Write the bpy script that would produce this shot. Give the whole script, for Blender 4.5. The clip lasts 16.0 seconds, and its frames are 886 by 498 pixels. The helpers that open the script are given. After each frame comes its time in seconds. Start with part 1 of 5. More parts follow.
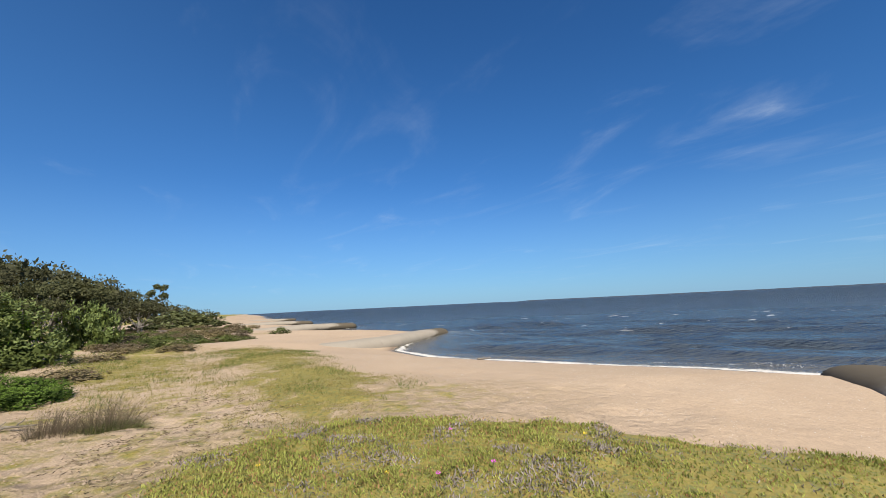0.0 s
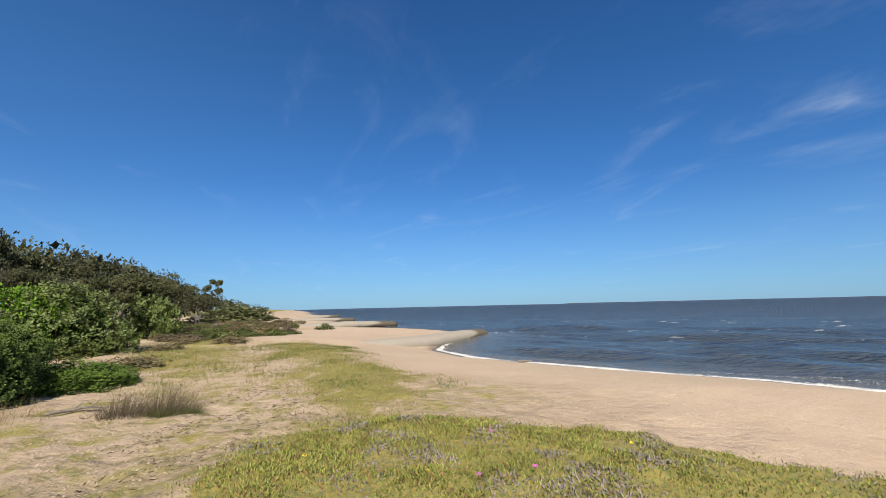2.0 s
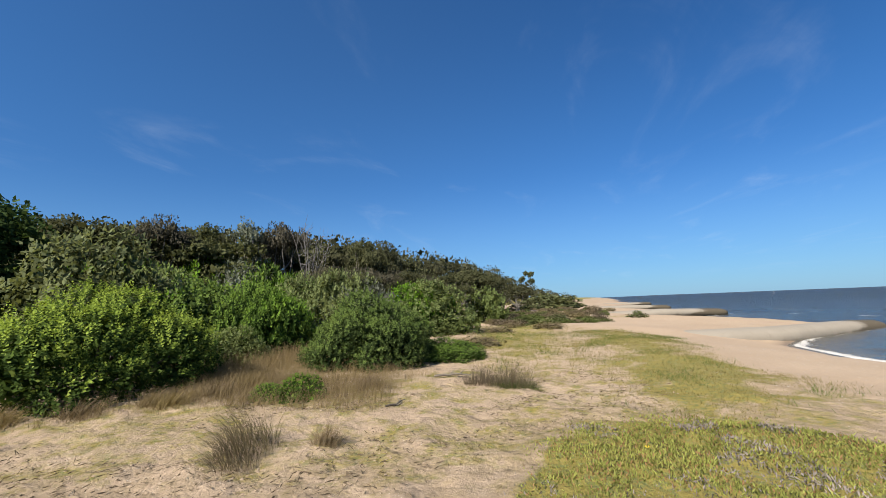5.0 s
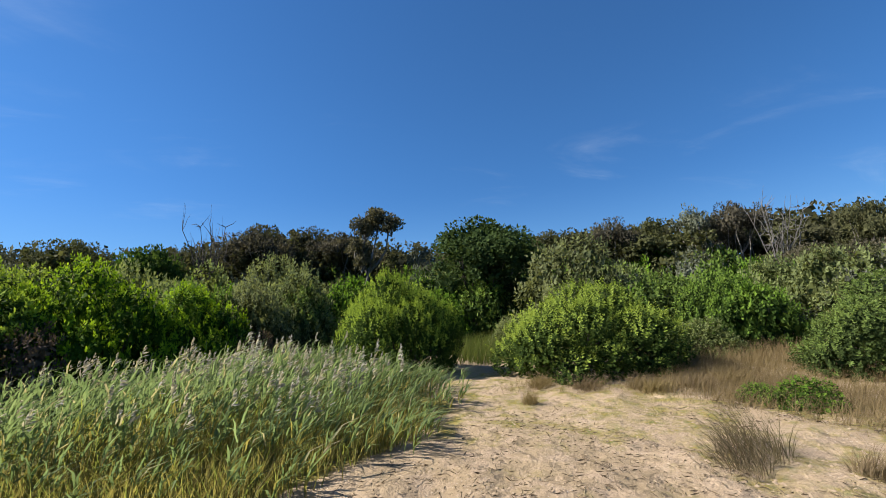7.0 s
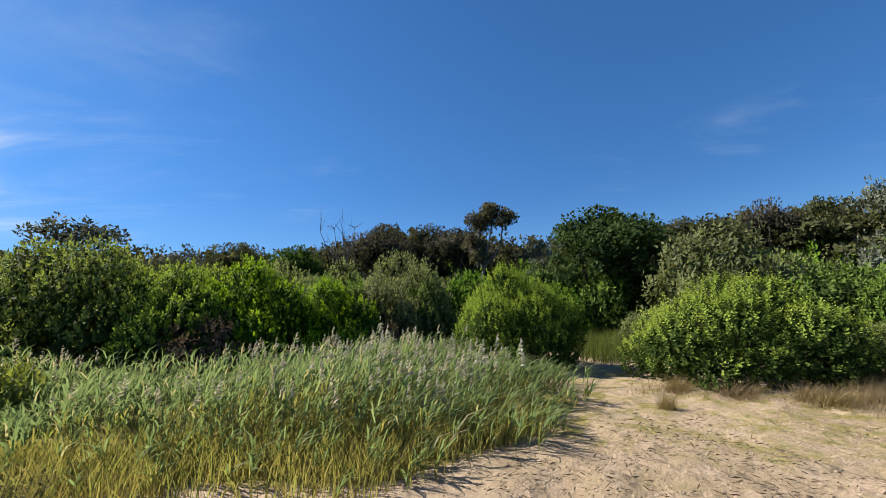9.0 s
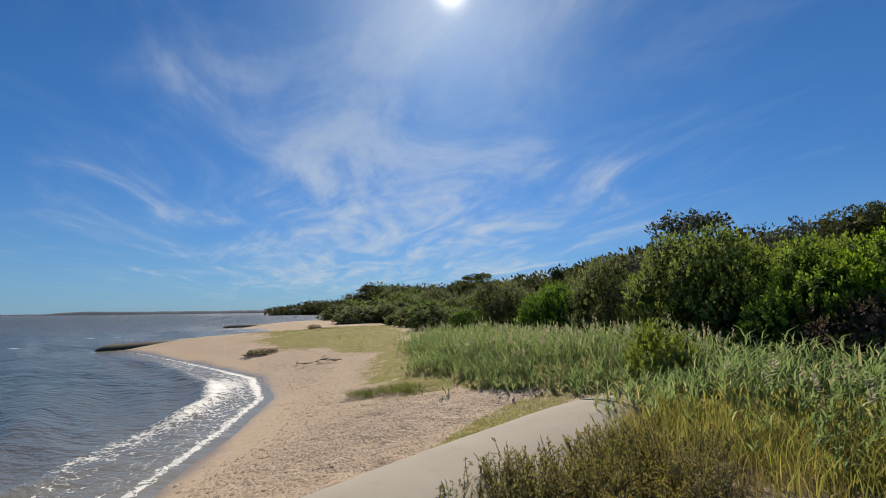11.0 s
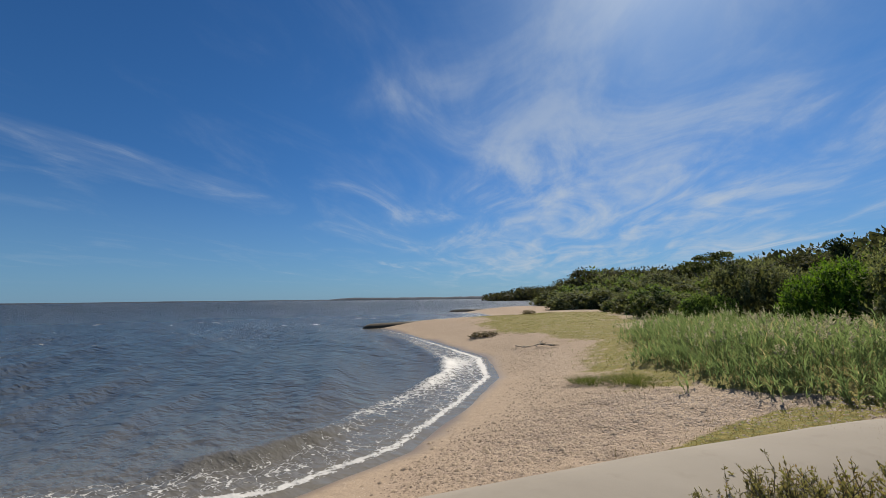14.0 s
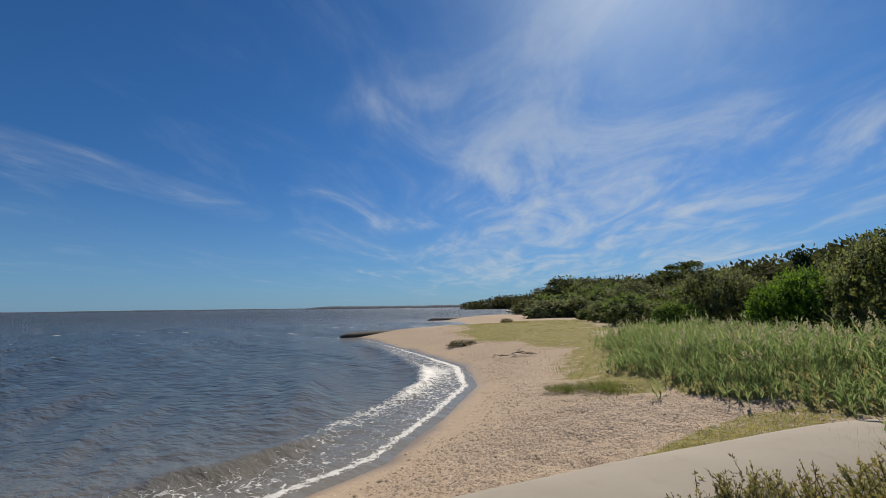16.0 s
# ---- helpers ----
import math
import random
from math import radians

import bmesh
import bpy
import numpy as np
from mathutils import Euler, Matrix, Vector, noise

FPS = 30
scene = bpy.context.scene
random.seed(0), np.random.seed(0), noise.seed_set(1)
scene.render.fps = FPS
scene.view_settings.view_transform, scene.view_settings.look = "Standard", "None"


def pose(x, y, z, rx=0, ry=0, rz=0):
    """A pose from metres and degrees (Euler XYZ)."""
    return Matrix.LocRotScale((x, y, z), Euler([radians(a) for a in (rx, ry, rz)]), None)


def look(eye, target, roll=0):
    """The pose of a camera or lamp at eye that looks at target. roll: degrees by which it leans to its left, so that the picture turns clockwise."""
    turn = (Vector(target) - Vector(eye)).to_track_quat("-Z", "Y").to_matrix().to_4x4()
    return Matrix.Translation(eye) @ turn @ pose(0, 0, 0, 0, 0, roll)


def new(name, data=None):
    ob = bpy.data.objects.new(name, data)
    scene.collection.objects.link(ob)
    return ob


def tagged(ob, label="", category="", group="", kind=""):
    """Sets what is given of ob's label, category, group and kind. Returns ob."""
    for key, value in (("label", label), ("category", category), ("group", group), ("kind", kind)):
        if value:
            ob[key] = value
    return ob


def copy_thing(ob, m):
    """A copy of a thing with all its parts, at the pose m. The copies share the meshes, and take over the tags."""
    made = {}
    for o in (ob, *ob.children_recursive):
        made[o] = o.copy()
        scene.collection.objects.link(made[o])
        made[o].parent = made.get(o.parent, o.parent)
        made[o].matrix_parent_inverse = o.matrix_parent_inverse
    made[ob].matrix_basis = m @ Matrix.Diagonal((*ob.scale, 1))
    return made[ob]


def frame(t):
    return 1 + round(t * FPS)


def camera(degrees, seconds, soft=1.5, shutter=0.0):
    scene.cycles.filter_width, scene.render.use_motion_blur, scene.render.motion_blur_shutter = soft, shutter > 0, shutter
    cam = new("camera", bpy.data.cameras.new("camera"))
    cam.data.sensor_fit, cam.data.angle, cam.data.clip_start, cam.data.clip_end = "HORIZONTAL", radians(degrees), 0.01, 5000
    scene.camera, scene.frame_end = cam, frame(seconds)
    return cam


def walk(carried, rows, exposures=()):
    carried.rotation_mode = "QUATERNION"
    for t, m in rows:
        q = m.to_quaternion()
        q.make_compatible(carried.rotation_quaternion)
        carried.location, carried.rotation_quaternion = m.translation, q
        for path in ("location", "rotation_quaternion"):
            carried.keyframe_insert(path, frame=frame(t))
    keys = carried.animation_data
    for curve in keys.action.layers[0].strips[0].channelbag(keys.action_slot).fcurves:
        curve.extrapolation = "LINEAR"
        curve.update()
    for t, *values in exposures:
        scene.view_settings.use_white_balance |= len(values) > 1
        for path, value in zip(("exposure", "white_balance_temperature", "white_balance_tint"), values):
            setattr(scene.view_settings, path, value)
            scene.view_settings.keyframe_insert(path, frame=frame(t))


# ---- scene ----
# ---- camera ----
cam = camera(93.7, 16.0, soft=0.5)
PATH = [
    (0.0, 0.015, 0.250, 97.65, 2.73, -3.40),
    (0.5, 0.014, 0.250, 97.81, 2.67, -3.17),
    (1.0, 0.012, 0.250, 97.89, 2.33, -2.65),
    (1.5, 0.007, 0.250, 97.97, 1.87, -1.62),
    (2.0, -0.009, 0.250, 97.88, 1.31, 2.05),
    (2.5, -0.043, 0.246, 97.78, 0.79, 9.91),
    (3.0, -0.073, 0.239, 96.91, 1.38, 17.09),
    (3.2, -0.081, 0.236, 96.42, 1.63, 18.87),
    (5.3, -0.194, 0.157, 98.15, 2.85, 50.96),
    (5.5, -0.212, 0.133, 98.48, 3.57, 57.96),
    (6.0, -0.240, 0.071, 99.47, 3.93, 73.47),
    (6.5, -0.249, 0.017, 99.43, 2.51, 85.99),
    (7.0, -0.247, -0.039, 99.17, 3.04, 99.00),
    (7.5, -0.245, -0.048, 98.84, 2.12, 101.17),
    (8.0, -0.243, -0.058, 98.69, 2.08, 103.46),
    (8.2, -0.242, -0.062, 98.78, 2.20, 104.45),
    (10.3, -0.098, -0.230, 99.01, 0.84, 156.84),
    (10.5, -0.059, -0.243, 98.80, 0.68, 166.38),
    (11.0, 0.030, -0.248, 98.41, 0.67, 186.81),
    (11.5, 0.091, -0.233, 97.98, 1.18, 201.35),
    (12.0, 0.116, -0.221, 97.32, 0.86, 207.74),
    (12.5, 0.126, -0.216, 96.52, 0.42, 210.25),
    (13.0, 0.133, -0.212, 96.49, 0.73, 212.11),
    (13.5, 0.140, -0.207, 96.68, 0.55, 214.04),
    (14.0, 0.144, -0.204, 96.84, 0.71, 215.16),
    (14.5, 0.147, -0.202, 96.92, 0.98, 215.95),
    (15.0, 0.148, -0.201, 96.92, 0.95, 216.31),
    (15.5, 0.142, -0.205, 97.14, 0.80, 214.73),
    (16.0, 0.133, -0.211, 97.96, 0.80, 212.23),
]
walk(cam, [(t, pose(x, y, 3.0, rx, ry, rz)) for t, x, y, rx, ry, rz in PATH],
     [(0.0, 0.97), (5.5, 1.03), (6.5, 1.09), (7.5, 1.23), (8.2, 1.25), (10.3, 0.69), (11.0, 0.54), (12.0, 0.41), (16.0, 0.38)])

# ---- light ----
SUN_AZ, SUN_EL = radians(175), radians(40.3)
to_sun = Vector((math.sin(SUN_AZ) * math.cos(SUN_EL), math.cos(SUN_AZ) * math.cos(SUN_EL), math.sin(SUN_EL)))


def node(nt, kind, **sets):
    """A node with its properties and inputs set; an input may be a value or another socket."""
    n = nt.nodes.new(kind)
    for key, value in sets.items():
        if key.startswith("_"):
            sock = n.inputs[int(key[1:])]
        elif key in n.inputs:
            sock = n.inputs[key]
        else:
            if key == "operation":
                n.operation = value
            elif key == "data_type":
                n.data_type = value
            elif key == "use_clamp":
                n.use_clamp = value
            elif key == "interpolation_type":
                n.interpolation_type = value
            elif key == "feature":
                n.feature = value
            elif key == "attribute_name":
                n.attribute_name = value
            continue
        if isinstance(value, bpy.types.NodeSocket):
            nt.links.new(value, sock)
        else:
            sock.default_value = value
    return n


def maths(nt, op, a, b=0.0, c=0.0, clamp=False):
    return node(nt, "ShaderNodeMath", operation=op, use_clamp=clamp, _0=a, _1=b, _2=c).outputs[0]


def mixc(nt, f, a, b):
    n = node(nt, "ShaderNodeMix", data_type="RGBA", _0=f)
    for sock, v in ((n.inputs[6], a), (n.inputs[7], b)):
        if isinstance(v, bpy.types.NodeSocket):
            nt.links.new(v, sock)
        else:
            sock.default_value = (*v, 1)
    return n.outputs[2]


def step(nt, v, lo, hi):
    return node(nt, "ShaderNodeMapRange", interpolation_type="SMOOTHSTEP", _0=v, _1=lo, _2=hi).outputs[0]


def sky():
    w = bpy.data.worlds.new("sky")
    scene.world = w
    w.use_nodes = True
    nt = w.node_tree
    nt.nodes.clear()
    s = nt.nodes.new("ShaderNodeTexSky")
    s.sky_type, s.sun_disc, s.sun_elevation, s.sun_rotation = "NISHITA", False, SUN_EL, SUN_AZ
    s.altitude, s.air_density, s.dust_density, s.ozone_density = 0.0, 0.9, 0.2, 3.0
    hsv = node(nt, "ShaderNodeHueSaturation", Hue=0.500, Saturation=1.15, Value=1.0, Color=s.outputs[0])
    d = node(nt, "ShaderNodeTexCoord").outputs["Generated"]
    sep = node(nt, "ShaderNodeSeparateXYZ", _0=d)
    tint = mixc(nt, step(nt, sep.outputs[2], 0.0, 0.45), (0.57, 0.87, 1.22), (0.62, 1.05, 1.38))
    blue = node(nt, "ShaderNodeMix", data_type="RGBA", _0=1.0)
    blue.blend_type = "MULTIPLY"
    nt.links.new(hsv.outputs[0], blue.inputs[6])
    nt.links.new(tint, blue.inputs[7])
    up = maths(nt, "ADD", maths(nt, "MAXIMUM", sep.outputs[2], 0.0), 0.07)
    flat = node(nt, "ShaderNodeCombineXYZ", _0=maths(nt, "DIVIDE", sep.outputs[0], up), _1=maths(nt, "DIVIDE", sep.outputs[1], up), _2=0.0).outputs[0]
    turn = node(nt, "ShaderNodeMapping", Vector=flat, Rotation=(0, 0, radians(66))).outputs[0]
    big = node(nt, "ShaderNodeTexNoise", Vector=flat, Scale=0.45, Detail=3.0).outputs[0]
    wisp = node(nt, "ShaderNodeTexNoise", Vector=node(nt, "ShaderNodeMapping", Vector=turn, Scale=(0.50, 0.95, 1.0)).outputs[0], Scale=1.5, Detail=10.0, Roughness=0.58, Distortion=1.1).outputs[0]
    thread = node(nt, "ShaderNodeTexNoise", Vector=node(nt, "ShaderNodeMapping", Vector=turn, Scale=(0.8, 2.4, 1.0)).outputs[0], Scale=1.6, Detail=7.0, Roughness=0.65, Distortion=0.6).outputs[0]
    side = node(nt, "ShaderNodeVectorMath", operation="DOT_PRODUCT", _0=d, _1=(0.13, -0.93, 0.34)).outputs["Value"]
    more = maths(nt, "MULTIPLY_ADD", step(nt, side, 0.62, 1.0), 0.22, -0.14)
    more = maths(nt, "ADD", more, maths(nt, "MULTIPLY_ADD", step(nt, sep.outputs[0], -0.85, 0.2), 0.06, -0.07))
    v = maths(nt, "MULTIPLY_ADD", thread, 0.22, maths(nt, "MULTIPLY_ADD", big, 0.30, maths(nt, "MULTIPLY_ADD", wisp, 0.82, more)))
    m = step(nt, v, 0.66, 0.96)
    low = step(nt, sep.outputs[2], 0.0, 0.10)
    f = maths(nt, "MULTIPLY", maths(nt, "MULTIPLY", m, low), maths(nt, "MULTIPLY_ADD", step(nt, sep.outputs[2], 0.16, 0.5), -0.42, 0.74))
    haze = maths(nt, "MULTIPLY", maths(nt, "SUBTRACT", 1.0, step(nt, sep.outputs[2], -0.04, 0.30)), 0.60)
    air = mixc(nt, haze, blue.outputs[2], (2.5, 5.2, 8.6))
    air = mixc(nt, maths(nt, "MULTIPLY", step(nt, sep.outputs[0], 0.0, -0.85), 0.07), air, (2.2, 5.0, 9.6))
    veil = maths(nt, "MULTIPLY", maths(nt, "MULTIPLY", step(nt, v, 0.52, 0.85), low), 0.18)
    air = mixc(nt, veil, air, (8.6, 9.6, 10.6))
    col = mixc(nt, f, air, (8.6, 9.6, 10.6))
    near_sun = node(nt, "ShaderNodeVectorMath", operation="DOT_PRODUCT", _0=d, _1=tuple(to_sun)).outputs["Value"]
    col = mixc(nt, maths(nt, "MULTIPLY", maths(nt, "POWER", maths(nt, "MAXIMUM", near_sun, 0.0), 60.0), 0.35), col, (12.0, 13.0, 15.0))
    col = mixc(nt, maths(nt, "POWER", maths(nt, "MAXIMUM", near_sun, 0.0), 2600.0), col, (26.0, 26.0, 25.0))
    bg = node(nt, "ShaderNodeBackground", Color=col, Strength=0.0446)
    nt.links.new(bg.outputs[0], node(nt, "ShaderNodeOutputWorld").inputs[0])


sky()
sun = new("sun", bpy.data.lights.new("sun", "SUN"))
sun.data.energy, sun.data.angle, sun.data.color = 5.0, radians(0.53), (1.0, 0.94, 0.84)
sun.matrix_world = look((0, 0, 60), Vector((0, 0, 60)) - to_sun)

# ---- materials ----
def material(name):
    m = bpy.data.materials.new(name)
    m.use_nodes = True
    nt = m.node_tree
    nt.nodes.clear()
    out = node(nt, "ShaderNodeOutputMaterial")
    return m, nt, out


def finish(nt, out, col, rough, bump=None, height=0.02, strength=0.6, **more):
    p = node(nt, "ShaderNodeBsdfPrincipled", **more)
    for key, v in (("Base Color", col), ("Roughness", rough)):
        if isinstance(v, bpy.types.NodeSocket):
            nt.links.new(v, p.inputs[key])
        else:
            p.inputs[key].default_value = v if key == "Roughness" else (*v, 1)
    if bump is not None:
        b = node(nt, "ShaderNodeBump", Height=bump, Distance=height, Strength=strength)
        nt.links.new(b.outputs[0], p.inputs["Normal"])
    nt.links.new(p.outputs[0], out.inputs[0])
    return p


def pos(nt):
    return node(nt, "ShaderNodeNewGeometry").outputs["Position"]


def fbm(nt, vec, scale, detail=4.0, rough=0.55, **k):
    return node(nt, "ShaderNodeTexNoise", Vector=vec, Scale=scale, Detail=detail, Roughness=rough, **k).outputs[0]


def leaf_material(name, dark, light, tip=None, passing=0.28, gloss=0.72, tips=0.04, grain=0.42, glow=(1.5, 1.45, 0.9)):
    """Foliage: every leaf its own tone between two greens, whole clumps drifting, yellower light let through."""
    m, nt, out = material(name)
    g = node(nt, "ShaderNodeNewGeometry")
    isl = g.outputs["Random Per Island"]
    n = fbm(nt, g.outputs["Position"], 1.5, 3.0)
    f = maths(nt, "MULTIPLY_ADD", isl, grain, maths(nt, "MULTIPLY_ADD", n, 1.3, -0.22 - 0.5 * grain), clamp=True)
    col = mixc(nt, f, dark, light)
    if tip:
        col = mixc(nt, maths(nt, "GREATER_THAN", isl, 1.0 - tips), col, tip)
    ob = node(nt, "ShaderNodeObjectInfo").outputs["Random"]
    hs = node(nt, "ShaderNodeHueSaturation", Hue=maths(nt, "MULTIPLY_ADD", ob, 0.022, 0.489), Saturation=maths(nt, "MULTIPLY_ADD", ob, 0.25, 0.86),
              Value=maths(nt, "MULTIPLY_ADD", ob, 0.3, 0.88), Color=col)
    p = node(nt, "ShaderNodeBsdfPrincipled", Roughness=gloss)
    nt.links.new(hs.outputs[0], p.inputs["Base Color"])
    p.inputs["Specular IOR Level"].default_value = 0.03
    warm = node(nt, "ShaderNodeMix", data_type="RGBA", _0=1.0)
    warm.blend_type = "MULTIPLY"
    nt.links.new(hs.outputs[0], warm.inputs[6])
    warm.inputs[7].default_value = (*glow, 1)
    t = node(nt, "ShaderNodeBsdfTranslucent", Color=warm.outputs[2])
    mx = node(nt, "ShaderNodeMixShader", _0=passing, _1=p.outputs[0], _2=t.outputs[0])
    nt.links.new(mx.outputs[0], out.inputs[0])
    return m


def bark_material(name, a, b):
    m, nt, out = material(name)
    v = pos(nt)
    st = node(nt, "ShaderNodeMapping", Vector=v, Scale=(6, 6, 1.2)).outputs[0]
    n = fbm(nt, st, 3.0, 5.0)
    finish(nt, out, mixc(nt, step(nt, n, 0.3, 0.7), a, b), 0.85, n, 0.02, 0.8)
    return m


def ground_material():
    m, nt, out = material("shore_ground")
    v = pos(nt)
    cov = node(nt, "ShaderNodeAttribute", attribute_name="cover")
    sep = node(nt, "ShaderNodeSeparateColor", _0=cov.outputs["Color"])
    turf, straw, grit = sep.outputs[0], sep.outputs[1], sep.outputs[2]
    wet = node(nt, "ShaderNodeAttribute", attribute_name="wet").outputs["Fac"]
    n1, n2, n3 = fbm(nt, v, 0.35, 4.0), fbm(nt, v, 5.0, 4.0), fbm(nt, v, 60.0, 3.0)
    sand = mixc(nt, n1, (0.336, 0.245, 0.163), (0.427, 0.328, 0.231))
    sand = mixc(nt, maths(nt, "MULTIPLY", step(nt, n2, 0.5, 0.75), 0.5), sand, (0.359, 0.270, 0.181))
    sand = mixc(nt, maths(nt, "MULTIPLY", step(nt, n3, 0.50, 0.68), 0.50), sand, (0.23, 0.166, 0.119))
    n4 = fbm(nt, v, 24.0, 4.0, 0.7)
    sand = mixc(nt, maths(nt, "MULTIPLY", step(nt, n4, 0.42, 0.62), 0.50), sand, (0.269, 0.202, 0.141))
    shells = node(nt, "ShaderNodeTexVoronoi", Vector=v, Scale=22.0, Randomness=1.0)
    white = maths(nt, "MULTIPLY", maths(nt, "LESS_THAN", shells.outputs["Distance"], 0.17), step(nt, fbm(nt, v, 1.3, 2.0), 0.45, 0.62))
    sand = mixc(nt, maths(nt, "MULTIPLY", white, 0.55), sand, (0.585, 0.535, 0.467))
    peb = node(nt, "ShaderNodeTexVoronoi", Vector=v, Scale=16.0, Randomness=1.0)
    pc = mixc(nt, node(nt, "ShaderNodeSeparateColor", _0=peb.outputs["Color"]).outputs[0], (0.167, 0.113, 0.0793), (0.384, 0.292, 0.217))
    g = maths(nt, "MULTIPLY", grit, step(nt, fbm(nt, v, 2.2, 5.0, 0.7), 0.40, 0.56))
    sand = mixc(nt, maths(nt, "MULTIPLY", g, 0.45), sand, pc)
    dry = mixc(nt, n2, (0.251, 0.193, 0.0919), (0.159, 0.117, 0.0626))
    sc = maths(nt, "MULTIPLY", straw, step(nt, fbm(nt, v, 3.5, 5.0, 0.65), 0.36, 0.58))
    col = mixc(nt, maths(nt, "MULTIPLY", sc, 0.8), sand, dry)
    grass = mixc(nt, fbm(nt, v, 1.1, 4.0), (0.151, 0.13, 0.0293), (0.271, 0.215, 0.0574))
    grass = mixc(nt, step(nt, fbm(nt, v, 14.0, 3.0), 0.45, 0.65), grass, (0.136, 0.146, 0.047))
    gf = step(nt, maths(nt, "ADD", turf, maths(nt, "MULTIPLY_ADD", fbm(nt, v, 2.5, 6.0, 0.68), 1.1, -0.62)), 0.32, 0.62)
    col = mixc(nt, maths(nt, "MULTIPLY", gf, 0.92), col, grass)
    col = mixc(nt, wet, col, (0.18, 0.13, 0.0864))
    litter = maths(nt, "MULTIPLY", maths(nt, "MULTIPLY", step(nt, fbm(nt, v, 16.0, 4.0, 0.7), 0.57, 0.66), step(nt, fbm(nt, v, 0.6, 3.0), 0.40, 0.56)), node(nt, "ShaderNodeAttribute", attribute_name="trod").outputs["Fac"])
    col = mixc(nt, maths(nt, "MULTIPLY", litter, 0.4), col, (0.0835, 0.0626, 0.0418))
    foot = node(nt, "ShaderNodeTexVoronoi", Vector=v, Scale=3.6, Randomness=1.0, feature="SMOOTH_F1").outputs["Distance"]
    h = maths(nt, "MULTIPLY_ADD", step(nt, foot, 0.05, 0.4), 0.35, maths(nt, "MULTIPLY_ADD", fbm(nt, v, 6.0, 8.0, 0.70), 1.0, maths(nt, "MULTIPLY", peb.outputs["Distance"], maths(nt, "MULTIPLY", g, -0.5))))
    trod = node(nt, "ShaderNodeAttribute", attribute_name="trod").outputs["Fac"]
    h = maths(nt, "MULTIPLY", maths(nt, "MULTIPLY", h, trod), maths(nt, "MULTIPLY_ADD", wet, -0.9, 1.0))
    p = finish(nt, out, col, maths(nt, "MULTIPLY_ADD", wet, -0.5, 0.92), h, 0.07, 1.0)
    nt.links.new(maths(nt, "MULTIPLY_ADD", wet, 0.3, 0.06), p.inputs["Specular IOR Level"])
    return m


def water_material():
    m, nt, out = material("sea_water")
    v = pos(nt)
    shallow = node(nt, "ShaderNodeAttribute", attribute_name="shallow").outputs["Fac"]
    foam = node(nt, "ShaderNodeAttribute", attribute_name="foam").outputs["Fac"]
    a = node(nt, "ShaderNodeMapping", Vector=v, Rotation=(0, 0, radians(20)), Scale=(0.75, 1.5, 1.0)).outputs[0]
    w1, w2, w3 = fbm(nt, a, 0.5, 3.0), fbm(nt, a, 2.2, 4.0), fbm(nt, a, 9.0, 4.0)
    lace = fbm(nt, v, 4.5, 9.0, 0.78, Distortion=0.8)
    cells = node(nt, "ShaderNodeTexVoronoi", Vector=node(nt, "ShaderNodeVectorMath", operation="ADD", _0=v, _1=node(nt, "ShaderNodeTexNoise", Vector=v, Scale=3.0, Detail=3.0).outputs["Color"]).outputs[0], Scale=2.4, feature="DISTANCE_TO_EDGE").outputs["Distance"]
    net = step(nt, cells, 0.075, 0.005)
    f = step(nt, maths(nt, "ADD", maths(nt, "MULTIPLY_ADD", lace, 1.3, -0.65), maths(nt, "MULTIPLY_ADD", net, 0.26, foam)), 0.60, 0.76)
    chop = node(nt, "ShaderNodeAttribute", attribute_name="chop").outputs["Fac"]
    caps = step(nt, fbm(nt, node(nt, "ShaderNodeMapping", Vector=v, Rotation=(0, 0, radians(20)), Scale=(0.20, 0.62, 1.0)).outputs[0], 1.0, 6.0, 0.6), 0.655, 0.69)
    f = maths(nt, "MAXIMUM", f, maths(nt, "MULTIPLY", maths(nt, "MULTIPLY", caps, 0.75), step(nt, chop, 0.17, 0.24)))
    deep = mixc(nt, fbm(nt, v, 0.03, 3.0), (0.030, 0.041, 0.052), (0.046, 0.053, 0.058))
    col = mixc(nt, shallow, deep, (0.165, 0.142, 0.102))
    h = maths(nt, "MULTIPLY_ADD", w1, 1.9, maths(nt, "MULTIPLY_ADD", w2, 1.15, maths(nt, "MULTIPLY_ADD", w3, 0.07, maths(nt, "MULTIPLY", f, 0.15))))
    h = maths(nt, "MULTIPLY", h, maths(nt, "MULTIPLY", maths(nt, "MULTIPLY_ADD", chop, 4.6, -0.36), maths(nt, "MULTIPLY_ADD", shallow, -0.75, 1.0)))
    col = mixc(nt, f, col, (0.533, 0.504, 0.454))
    p = finish(nt, out, col, maths(nt, "MULTIPLY_ADD", f, 0.5, node(nt, "ShaderNodeAttribute", attribute_name="chop").outputs["Fac"]), h, 0.75, 1.0, IOR=1.333)
    p.inputs["Specular IOR Level"].default_value = 0.42
    return m


